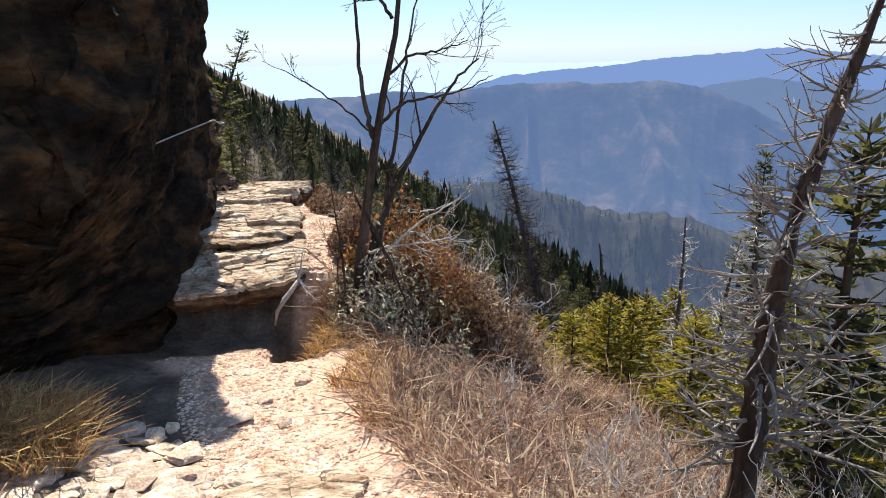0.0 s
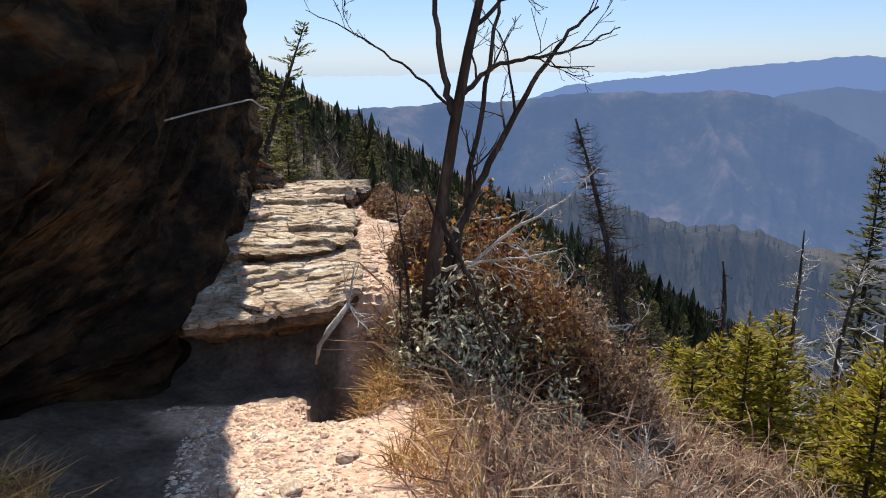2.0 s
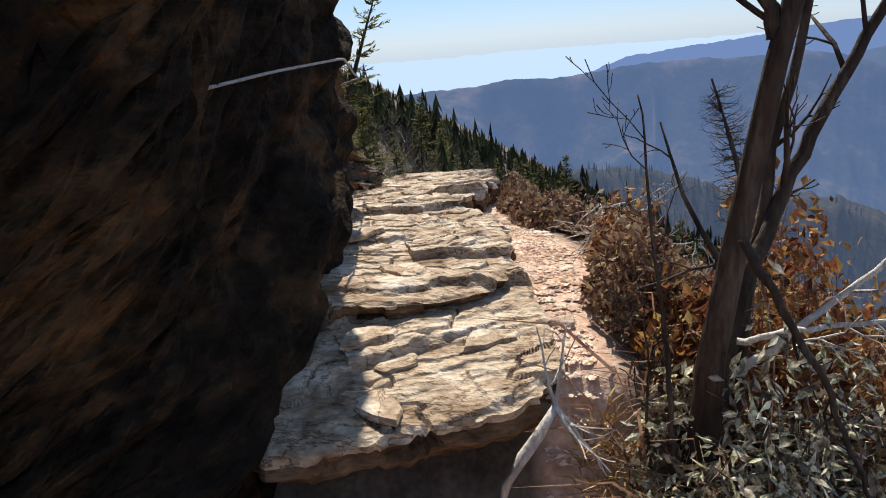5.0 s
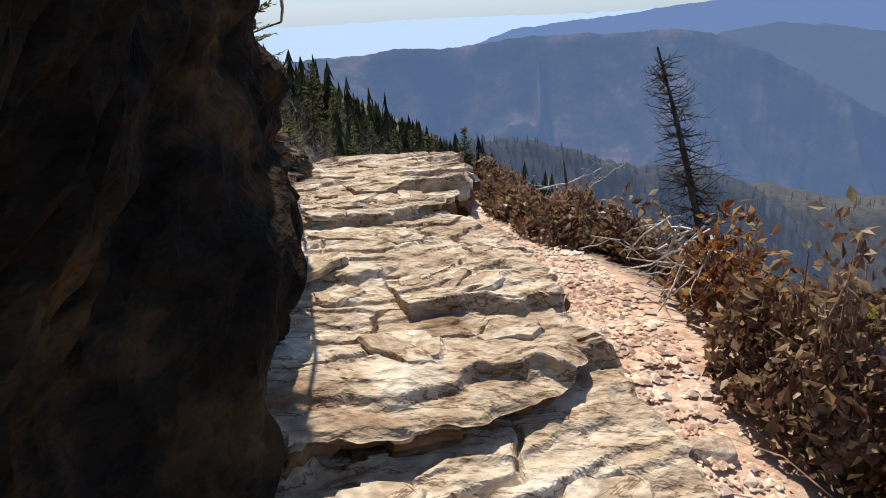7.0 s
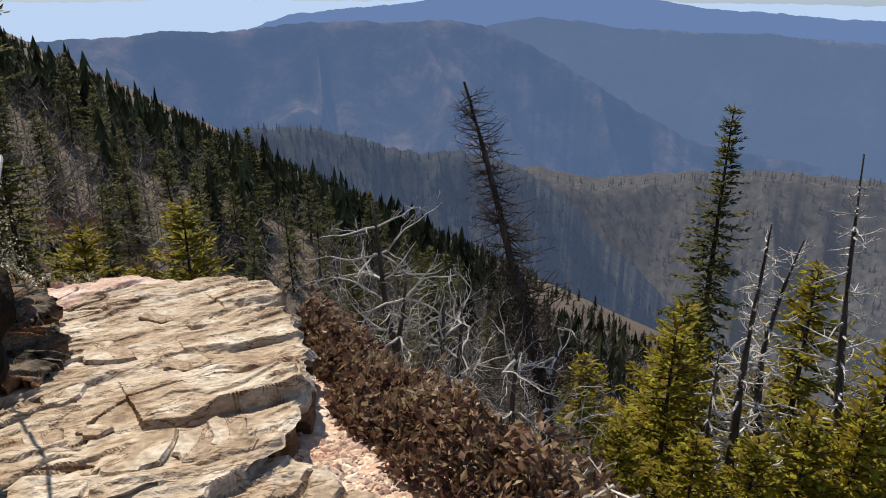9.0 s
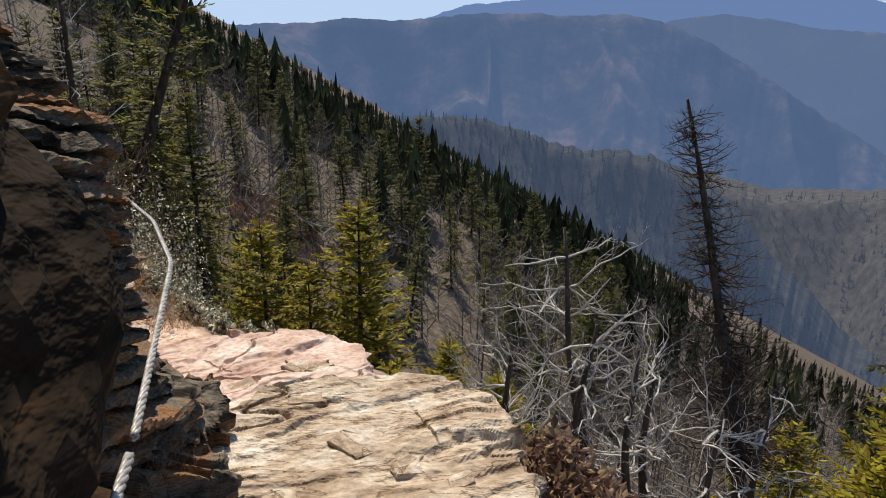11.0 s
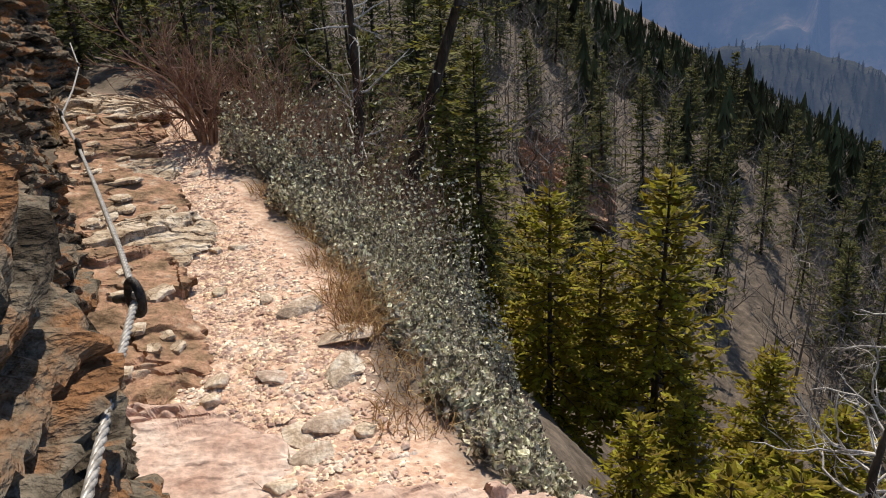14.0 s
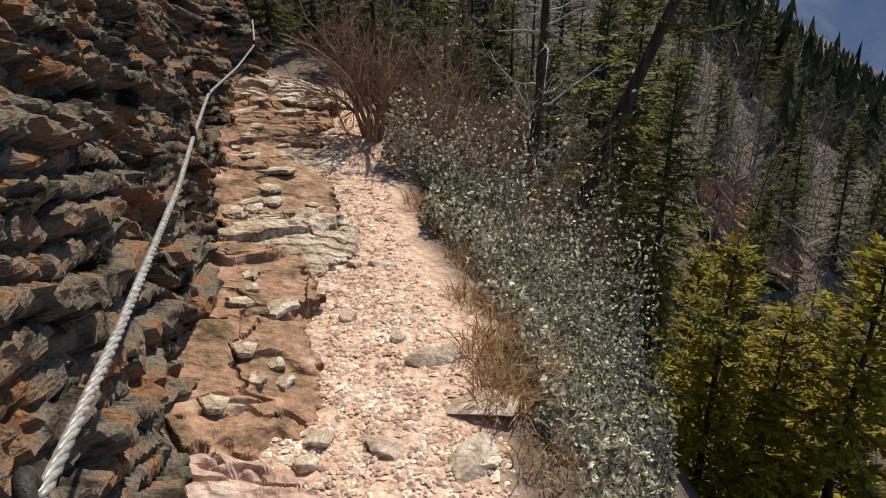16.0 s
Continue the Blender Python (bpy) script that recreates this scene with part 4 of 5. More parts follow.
main_limb("limb", [(0.24, 0.02, 2.1), (0.45, 0.1, 2.3), (0.75, 0.12, 2.35), (1.05, 0.2, 2.4), (1.3, 0.15, 2.55)], 0.02, 13, 6, 0.5)
main_limb("limb", [(0.32, 0.0, 2.5), (0.52, 0.05, 2.72), (0.8, 0.0, 2.75), (1.1, 0.05, 2.85)], 0.018, 14, 6, 0.5)
main_limb("limb", [(0.42, 0.0, 3.0), (0.2, 0.1, 3.3), (-0.25, 0.2, 3.5), (-0.5, 0.2, 3.75)], 0.018, 15, 6, 0.5)
main_limb("limb", [(0.21, 0.0, 2.0), (-0.05, 0.1, 2.25), (-0.45, 0.12, 2.5), (-0.85, 0.2, 2.7)], 0.012, 16, 4, 0.35)
main_limb("limb", [(0.46, 0.0, 3.2), (0.7, 0.1, 3.5), (0.95, 0.0, 3.6), (1.25, 0.1, 3.8)], 0.016, 17, 5, 0.5)
main_limb("dead_limb", [(0.1, 0.0, 0.75), (0.35, 0.02, 0.98), (0.6, 0.02, 1.2), (0.95, 0.05, 1.4), (1.2, 0.05, 1.65)], 0.018, 18, 4, 0.45, M_dead)
main_limb("dead_limb", [(0.08, 0.0, 0.9), (0.4, -0.05, 1.0), (0.75, -0.05, 1.02), (1.0, 0.0, 1.08)], 0.014, 19, 4, 0.35, M_dead)
main_limb("broken_limb", [(0.08, -0.04, 1.35), (0.3, -0.2, 0.95), (0.48, -0.3, 0.5), (0.62, -0.35, 0.1)], 0.018, 20, 3, 0.3)
main_limb("shoot", [(-0.1, -0.05, 0.0), (-0.12, -0.03, 0.6), (-0.18, 0.0, 1.2), (-0.25, 0.02, 1.9)], 0.016, 21, 4, 0.4)
main_limb("shoot", [(-0.16, 0.05, 0.0), (-0.2, 0.06, 0.5), (-0.22, 0.08, 1.1)], 0.012, 22, 4, 0.35)
main_limb("shoot", [(0.1, 0.12, 0.0), (0.16, 0.2, 0.6), (0.26, 0.32, 1.4), (0.4, 0.38, 2.1), (0.5, 0.4, 2.8), (0.62, 0.42, 3.3)], 0.034, 23, 4, 0.4)

bush("rusty_bush", 1.55, 7.85, 0.78, 0.65, 1.15, 6000, 0.055, 0.016, M_rust, "bush with curled rusty brown leaves round a bare tree", 101, n_stem=320)
bush("grey_leaf_bush", 1.42, 7.3, 0.75, 0.5, 1.05, 3800, 0.07, 0.013, M_greyleaf, "low bush with drooping grey-green leaves below a bare tree", 102, n_stem=90, up=-0.3)
hedge = [(0.98, 8.35, 0.42, 0.5, 0.55), (1.15, 9.0, 0.55, 0.55, 0.62), (1.75, 8.6, 0.6, 0.6, 0.9), (0.95, 9.75, 0.5, 0.5, 0.42), (1.7, 9.5, 0.6, 0.6, 0.85), (2.2, 8.0, 0.6, 0.6, 1.0),
         (1.6, 10.2, 0.6, 0.5, 0.45)]
for n, (x, y, a, b, hh) in enumerate(hedge):
    bush("red_brown_bush", x, y, a, b, hh, 4600, 0.048, 0.013, M_rust if n in (1, 2, 4) else M_redbrown, "low bush of red-brown leaves along the trail", 110 + n, n_stem=320, group="bushes along the trail")
for n, (x, y, a, b, hh) in enumerate([(0.4, 10.05, 0.32, 0.42, 0.22), (0.66, 10.45, 0.38, 0.45, 0.26), (0.16, 10.45, 0.2, 0.4, 0.16), (0.1, 10.9, 0.16, 0.3, 0.2), (0.12, 11.35, 0.25, 0.45, 0.28), (0.35, 11.15, 0.3, 0.5, 0.16)  ]):
    bush("leafy_bush", x, y, a, b, hh, 2800, 0.042, 0.012, M_redbrown, "low leathery-leaved bush at the edge of the ledge", 130 + n, n_stem=80, group="bushes at the ledge")
# dead root leaning on the ledge's broken front
rg = np.random.default_rng(9)
root = thing("dead_root", 0.42, 7.36, 0.86, "bleached dead root hanging over a dark hollow", "root")
s1 = Soup()
s1.tube([(0, 0, 0), (-0.07, -0.05, -0.1), (-0.13, -0.09, -0.17), (-0.2, -0.12, -0.28), (-0.23, -0.12, -0.42)], [0.016, 0.024, 0.026, 0.02, 0.012], 7)
part("stem", s1.mesh("stem", M_dead, True), root)
for d in ((-0.05, 0.1, 0.4), (0.15, -0.1, -0.3), (0.1, 0.05, 0.3), (0.2, -0.2, -0.35)):
    s1 = Soup()
    limb(s1, (0, 0, 0), d, 0.32, 0.01, rg, 1, 0.15, 3, 0.1)
    part("rootlet", s1.mesh("rootlet", M_dead), root)
# bare white roots and twigs hanging over the trail's edge
rg = np.random.default_rng(8)
roots = thing("bare_roots", 0.72, 9.25, 0.9, "bleached bare roots at the trail edge", "roots")
for _ in range(26):
    root = Soup()
    p = np.array([rg.uniform(-0.05, 0.12), rg.uniform(-0.35, 0.35), rg.uniform(0.12, 0.3)])
    limb(root, p, (-0.6, rg.normal(0, 0.4), -0.5), rg.uniform(0.15, 0.38), 0.006, rg, 1, 0.25, 2, 0.1)
    part("root", root.mesh("root", M_dead), roots)


def off_trail(lo, hi):
    def keep(X, Y, rg):
        _, sd, out = ground_height(X, Y)
        return (out > lo) & (out < hi) & (sd > 0)
    return keep


grass("dry_grass", 3.2, 4.4, 3.4, 16000, 0.4, "tall dry straw-coloured grass on the slope", 201, ry=4.2, kind="stuff", lean=(-0.25, -0.1), keep=off_trail(0.12, 4.5), width=0.0055)
grass("dry_brush", 3.4, 5.0, 3.6, 11000, 0.62, "thin red-brown dry brush stems on the slope", 202, M_twig, ry=4.2, kind="stuff", lean=(-0.2, -0.1), keep=off_trail(0.1, 5), width=0.0055)
for n, (x, y, r, c, L) in enumerate([(1.2, 6.0, 0.3, 420, 0.28), (1.25, 6.55, 0.26, 380, 0.26), (0.78, 6.95, 0.16, 320, 0.26), (0.68, 7.2, 0.13, 260, 0.24), (0.62, 7.45, 0.12, 200, 0.2), (0.66, 6.7, 0.1, 160, 0.18), (1.45, 5.3, 0.25, 300, 0.25), (-1.0, 4.95, 0.36, 900, 0.42), (-0.85, 5.3, 0.22, 400, 0.32),
                                     (-1.3, 4.5, 0.35, 600, 0.45), (-0.72, 4.65, 0.3, 900, 0.5)]):
    grass("grass_tuft", x, y, r, c, L, "tuft of dry golden grass beside the trail", 210 + n, M_gold, group="grass tufts")

rg = np.random.default_rng(91)
for x, y, hgt in ((2.9, 3.9, 0.8), (3.9, 4.3, 0.9), (2.5, 4.9, 0.7), (3.2, 5.6, 0.8), (4.3, 5.2, 0.9), (2.3, 6.3, 0.6), (3.3, 3.6, 0.8), (3.6, 4.9, 0.9), (4.1, 3.9, 1.0), (2.8, 5.3, 0.7), (4.6, 4.5, 1.2), (4.9, 5.2, 1.3), (4.5, 3.6, 1.2), (3.7, 3.3, 0.9)):
    th = thing("dead_shrub", x, y, gz(x, y), "bleached leafless shrub in dry grass", "shrub", "dead shrubs")
    for _ in range(12):
        s1 = Soup()
        a = rg.uniform(0, 6.28)
        limb(s1, (0, 0, -0.05), (0.9 * math.cos(a), 0.9 * math.sin(a), 0.8), hgt * rg.uniform(0.6, 1.1), 0.009, rg, 2, 0.2, 4, 0.2, 0.8)
        part("stem", s1.mesh("stem", M_dead), th)

# dead spruce close to the path
snag("dead_spruce", (3.5, 4.45, 0.3), (3.98, 4.5, 3.4), 0.105, 130, 0.8, "lichen-grey dead spruce with bristling branches", 301, M_bark, twigs=5, side=(-0.14, 0, 0), bmat=M_lichen, thick=1.0)
main = conifer_meshes(2.4, 0.75, 302, M_spruce, whorl=0.14, spray=0.12)
conifer("small_spruce", 5.1, 6.4, -1.4, "dark green spruce behind a dead tree", main, scale=1.6)

firA = conifer_meshes(3.6, 1.25, 310, M_fir, whorl=0.16, spray=0.17, droop=0.15, trunk_r=0.05)
firB = conifer_meshes(2.3, 0.85, 311, M_fir, whorl=0.13, spray=0.15, droop=0.12, trunk_r=0.035)
spruceA = conifer_meshes(7.0, 1.7, 312, M_spruce, whorl=0.26, spray=0.26, droop=0.35, trunk_r=0.1, ragged=0.35)
spruceB = conifer_meshes(5.5, 1.2, 313, M_spruce, whorl=0.24, spray=0.24, droop=0.45, trunk_r=0.08, ragged=0.4, thin=0.85)
spruceC = conifer_meshes(6.0, 1.4, 314, M_spruce, whorl=0.3, spray=0.25, droop=0.3, trunk_r=0.09, ragged=0.45, thin=0.7)
for n, (x, y, zt, m) in enumerate([(3.85, 9.1, 0.05, firB), (4.2, 9.3, -0.1, firB), (3.5, 9.6, -0.35, firB), (3.95, 10.3, -0.5, firB), (4.5, 8.0, 0.2, firB), (4.9, 8.9, -0.1, firB), (3.2, 10.6, -0.8, firB)]):
    sc = 0.75 + 0.1 * (n % 3)
    conifer("young_fir", x, y, zt - 2.3 * sc, "young yellow-green fir below the trail", m, "young firs", scale=sc, turn=50 * n)
snag("broken_snag", (4.3, 10.7, -1.8), (4.05, 10.75, 0.25), 0.085, 20, 0.35, "dark broken-off dead trunk among firs", 303, M_darkdead, twigs=2, bow=0.02)

# ---------------- dead and living trees below the ledge ----------------
snag("leaning_snag", (4.75, 17.6, -5.6), (3.05, 18.1, 1.28), 0.15, 340, 1.2, "tall dark leaning dead spruce with fine bare twigs", 320, M_darkdead, twigs=5, bow=0.1, bmat=M_bark, start=0.2, thick=1.1)
rg = np.random.default_rng(41)
for n, (bx, by, bz, tx, ty, tz) in enumerate([(2.15, 17.3, -4.8, 1.55, 18.1, -0.45), (1.75, 17.4, -4.6, 1.8, 17.0, -1.35), (2.5, 16.9, -5.0, 2.3, 16.8, -1.6),
                                              (2.9, 17.4, -5.2, 2.75, 17.3, -2.0), (3.5, 16.6, -5.4, 3.35, 16.5, -2.3), (4.3, 16.9, -5.8, 4.2, 16.9, -2.6), (1.1, 18.2, -4.8, 0.95, 18.2, -2.2)]):
    th = thing("contorted_dead_tree", bx, by, bz, "bleached dead tree with contorted white branches", "dead tree", "bleached trees")
    tr = Soup()
    ax = np.array([tx - bx, ty - by, tz - bz])
    ts = np.linspace(0, 1, 12)
    pts = ax * ts[:, None] + 0.06 * np.stack([np.sin(ts * 8), np.cos(ts * 6) - 1, ts * 0], -1)
    tr.tube(pts, 0.09 - 0.07 * ts, 8)
    for t in rg.uniform(0.35, 1.0, 15):
        k = int(t * 11)
        a = rg.uniform(0, 6.28)
        br = Soup()
        limb(br, pts[k], (math.cos(a), math.sin(a), rg.uniform(-0.2, 0.45)), rg.uniform(0.7, 1.6), 0.02, rg, 2, 0.33, 4, 0.2, 1.0, sides=5)
        part("branch", br.mesh("branch", M_dead), th)
    part("trunk", tr.mesh("trunk", M_darkdead, True), th)
snag("dead_spruce", (7.1, 15.9, -6.2), (7.07, 15.9, -0.6), 0.1, 90, 1.0, "grey dead spruce with broken branches", 322, M_darkdead, twigs=3, bmat=M_dead, thick=1.8, group="dead spruces")
snag("dead_spruce", (9.0, 15.3, -6.5), (8.5, 15.9, 0.35), 0.1, 80, 1.0, "dark dead spruce with sparse broken branches", 323, M_darkdead, twigs=3, bmat=M_dead, thick=1.8, group="dead spruces")
snag("dead_spruce", (9.0, 16.8, -7), (8.8, 17.0, -1.4), 0.11, 110, 1.2, "bleached dead spruce with tangled branches", 324, M_darkdead, twigs=3, bmat=M_dead, thick=1.8, group="dead spruces", updown=0.1)
snag("dead_spruce", (6.2, 15.2, -5.6), (6.0, 15.3, -2.2), 0.07, 40, 0.6, "short grey dead spruce", 325, M_darkdead, twigs=3, bmat=M_dead, thick=1.8, group="dead spruces")
conifer("tall_spruce", 12.1, 23.4, -8.3, "tall dark green spruce on the slope", conifer_meshes(8.2, 1.35, 330, M_spruce, whorl=0.27, spray=0.28, droop=0.4, trunk_r=0.1, ragged=0.4))
low = [(5.6, 15.0, -2.7, 1.3), (6.3, 14.6, -2.6, 1.5), (5.0, 16.0, -3.0, 1.2), (7.6, 15.0, -2.7, 1.6), (8.4, 14.8, -2.6, 1.6), (4.2, 15.2, -3.0, 1.1), (3.3, 15.5, -3.0, 1.1), (9.6, 15.5, -2.0, 1.7),
       (6.8, 17.4, -2.3, 1.7), (5.4, 18.0, -3.0, 1.5), (10.8, 18.5, -2.0, 2.0), (8.0, 18.8, -2.6, 1.8), (2.4, 15.6, -2.9, 0.9), (1.2, 16.2, -3.0, 0.9), (0.3, 17.6, -3.1, 1.0), (10.2, 14.2, -1.4, 1.6)]
for n, (x, y, zt, s) in enumerate(low):
    conifer("young_fir", x, y, zt - 0.65 - 2.3 * s, "yellow-green young fir below the ledge", firB, "young firs", scale=s, turn=67 * n)
olive = conifer_meshes(5.2, 1.3, 345, M_olive, whorl=0.17, spray=0.2, droop=0.35, trunk_r=0.08, ragged=0.5, thin=0.9)
# firs seen beyond the ledge
conifer("yellow_fir", -1.4, 22.3, -1.35 - 5.4, "bright yellow-green fir on the slope", firA, "firs beyond the ledge", scale=1.5, turn=20)
conifer("yellow_fir", -3.15, 21.6, -1.5 - 4.7, "slender yellow-green fir on the slope", firA, "firs beyond the ledge", scale=1.3, turn=120)
for n, (x, y, zt, s) in enumerate([(-2.4, 22.2, -2.6, 1.1), (0.4, 22.0, -4.2, 1.2), (1.3, 21.0, -4.4, 1.2), (-4.0, 23.5, -2.6, 1.2), (0.0, 19.5, -4.2, 1.0), (-0.9, 20.3, -4.2, 1.0)]):
    conifer("yellow_fir", x, y, zt - 3.6 * s, "yellow-green fir on the slope", firA, "firs beyond the ledge", scale=s, turn=80 * n + 10)

for n, (x, y, zt, s) in enumerate([(-3.6, 19.4, 1.1, 0.6), (-4.9, 22.0, 1.6, 0.75)]):
    conifer("olive_spruce", x, y, zt - 5.2 * s, "sparse olive-green spruce on the slope", olive, "firs beyond the ledge", scale=s, turn=70 * n)
# leaning spruce and dead trunk above the gully
lean = conifer_meshes(5.2, 1.45, 340, M_olive, whorl=0.2, spray=0.19, droop=0.3, trunk_r=0.12, lean=(1.75, 0.5), ragged=0.6, thin=0.62, low=0.2)
conifer("leaning_spruce", -5.2, 20.75, -1.7, "leaning spruce with sparse olive-green boughs", lean)
snag("dead_spruce", (-5.35, 19.5, -0.9), (-5.3, 19.7, 3.6), 0.07, 45, 1.0, "dead spruce with long bleached branches", 341, M_bark, twigs=2, bmat=M_dead, updown=0.05)

# ---------------- plants along the last stretch ----------------
pale = [(-2.4, 14.65, 0.28, 0.4, 0.2), (-2.0, 14.15, 0.28, 0.35, 0.2), (-1.72, 13.8, 0.26, 0.3, 0.2), (-2.75, 15.05, 0.3, 0.4, 0.22), (-3.15, 15.5, 0.35, 0.4, 0.28), (-1.42, 13.45, 0.26, 0.28, 0.2),
        (-1.95, 14.6, 0.32, 0.42, 0.25), (-1.5, 13.95, 0.28, 0.35, 0.25), (-1.2, 13.7, 0.28, 0.35, 0.2), (-1.6, 14.4, 0.35, 0.4, 0.25), (-2.3, 15.2, 0.42, 0.45, 0.28), (-2.8, 15.7, 0.42, 0.45, 0.32)]
# the bank beyond the bend: (x, y, half width, half depth, height of the top)
bank = [(-5.05, 17.25, 0.5, 0.5, 0.8), (-4.75, 17.9, 0.7, 0.6, 1.15), (-4.2, 17.2, 0.65, 0.6, 0.75), (-3.7, 16.85, 0.65, 0.55, 0.45), (-3.3, 16.4, 0.55, 0.5, 0.1), (-4.1, 18.3, 0.8, 0.7, 0.9),
        (-5.4, 18.6, 0.7, 0.7, 1.35), (-4.0, 16.3, 0.5, 0.4, 0.42), (-3.45, 15.95, 0.42, 0.42, 0.2), (-3.0, 16.9, 0.5, 0.5, 0.0), (-3.4, 17.5, 0.7, 0.6, 0.45)]
pale += [(x, y, a, b, (top - gz(x, y)) / 1.15) for x, y, a, b, top in bank]
for n, (x, y, a, b, hh) in enumerate(pale):
    bush("pale_leaf_bush", x, y, a, b, hh * 1.2, 5200 if a > 0.45 else 2600, 0.042, 0.013, M_greyleaf, "low shrub with glossy grey-green leaves and painted pale glints beside the trail", 150 + n, M_greytwig, 110, "pale shrubs", gaps=0.38)
for n, (x, y, r, c, L) in enumerate([(-2.95, 14.75, 0.24, 420, 0.28), (-3.75, 15.75, 0.2, 260, 0.2), (-2.75, 14.4, 0.16, 260, 0.26), (-2.4, 14.15, 0.18, 200, 0.14), (-4.5, 16.35, 0.22, 260, 0.2), (-7.9, 17.6, 0.3, 500, 0.35), (-7.6, 17.2, 0.25, 350, 0.3),
                                     (-3.35, 13.35, 0.12, 120, 0.16), (-2.75, 14.55, 0.2, 260, 0.16), (-3.35, 15.25, 0.22, 300, 0.2), (-2.2, 13.75, 0.2, 220, 0.16), (-4.15, 16.1, 0.2, 240, 0.2), (-4.6, 14.7, 0.12, 140, 0.2)]):
    grass("grass_tuft", x, y, r, c, L, "tuft of orange-brown dry grass beside the trail", 230 + n, M_straw, group="grass tufts", width=0.0025)
# red twiggy shrub
rg = np.random.default_rng(77)
for n, (x, y, hgt, k, thick) in enumerate([(-5.95, 17.4, 1.6, 10, 0.026), (-5.55, 17.95, 2.0, 16, 0.014), (-5.1, 18.6, 1.9, 16, 0.012), (-5.0, 19.4, 2.1, 16, 0.012),
                                           (-5.7, 18.9, 2.1, 16, 0.012), (-4.5, 18.7, 1.8, 14, 0.012)]):
    g0, open_ = gz(x, y), 0.2 if n == 0 else 0.45
    th = thing("twiggy_shrub", x, y, g0, "leafless shrub with fine red-brown twigs", "shrub", "twiggy shrubs")
    for _ in range(k):
        s1 = Soup()
        a = rg.uniform(0, 6.28)
        limb(s1, (0.08 * math.cos(a), 0.08 * math.sin(a), -0.05), (open_ * math.cos(a), open_ * math.sin(a), 1), hgt * rg.uniform(0.6, 1.1), thick, rg, 2, 0.17, 8, 0.15, 0.8, sides=4)
        part("stem", s1.mesh("stem", M_twig), th)

# ---------------- woods on the mountainside ----------------
near = [spruceA, spruceB, spruceC]
for n, (x, y, s_) in enumerate([(-8.3, 20.4, 0.5), (-9.4, 20.9, 0.6), (-7.4, 20.9, 0.5), (-10.6, 21.6, 0.7), (-8.8, 22.4, 0.7), (-6.8, 22.2, 0.6), (-9.9, 19.9, 0.45), (-11.5, 20.6, 0.6)]):
    conifer("spruce", x, y, gz(x, y) - 0.2, "dark green spruce above the trail", near[n % 3], "spruces above the trail", scale=s_, turn=77 * n)
rg = np.random.default_rng(92)
for n in range(44):
    az, r = radians(rg.uniform(17, 44)), rg.uniform(16, 34)
    x, y = -1 - r * math.sin(az), 10 + r * math.cos(az)
    conifer("spruce", x, y, gz(x, y) - 0.2, "dark green spruce above the trail", near[n % 3], "spruces above the trail", scale=rg.uniform(0.6, 1.05), turn=rg.uniform(0, 360))
for n, (x, y, zt, s_) in enumerate([(-0.7, 15.0, -0.75, 0.8), (-0.2, 15.6, -1.2, 0.9), (-1.3, 15.6, -0.9, 0.7)]):
    conifer("young_fir", x, y, zt - 2.3 * s_, "dark young fir below the trail's edge", firB, "young firs", scale=s_, turn=40 * n)
rg = np.random.default_rng(90)
done = 0
while done < 170:
    az, r = radians(rg.uniform(-24, 64)), rg.uniform(12, 62)
    x, y = -1 - r * math.sin(az), 10 + r * math.cos(az)
    if math.hypot(x + 1.5, y - 22) < 3.2 or (x > -4.5 and y < 27 and az < 0.15) or (x < -4 and y < 21.5):
        continue
    z = gz(x, y)
    s = rg.uniform(0.5, 1.0)
    top_el = math.degrees(math.atan2(z + 6 * s - 2.5, r))
    cap = -0.574 * math.sin(radians(19) - az)
    if top_el > math.degrees(math.atan(cap)) + 5.5:
        continue
    conifer("spruce", x, y, z - 0.2, "dark green spruce on the mountainside", near[done % 3], "spruces on the mountainside", scale=s, turn=rg.uniform(0, 360), tilt=(rg.normal(0, 3), rg.normal(0, 3)))
    done += 1


def conifer_template(rg):
    v, f = [], []
    R = rg.uniform(0.15, 0.21)
    for k in range(7):
        zt, zb = 1 - k * 0.13, 0.80 - k * 0.125
        rr = R * (0.18 + 0.82 * (k + 1) / 7) * rg.uniform(0.75, 1.2)
        b, m = len(v), 6
        ang = np.arange(m) * 6.283 / m + rg.uniform(0, 6)
        v.append((0, 0, zt))
        for i, a in enumerate(ang):
            q = rr * rg.uniform(0.5, 1.35)
            v.append((q * math.cos(a), q * math.sin(a), zb - 0.06 * rg.uniform(0, 1)))
            v.append((0.4 * rr * math.cos(a + 0.52), 0.4 * rr * math.sin(a + 0.52), zb + 0.05))
            f.append((b, b + 1 + 2 * i, b + 2 + 2 * i))
            f.append((b, b + 2 + 2 * i, b + 1 + (2 * i + 2) % (2 * m)))
    return np.array(v), np.array(f)


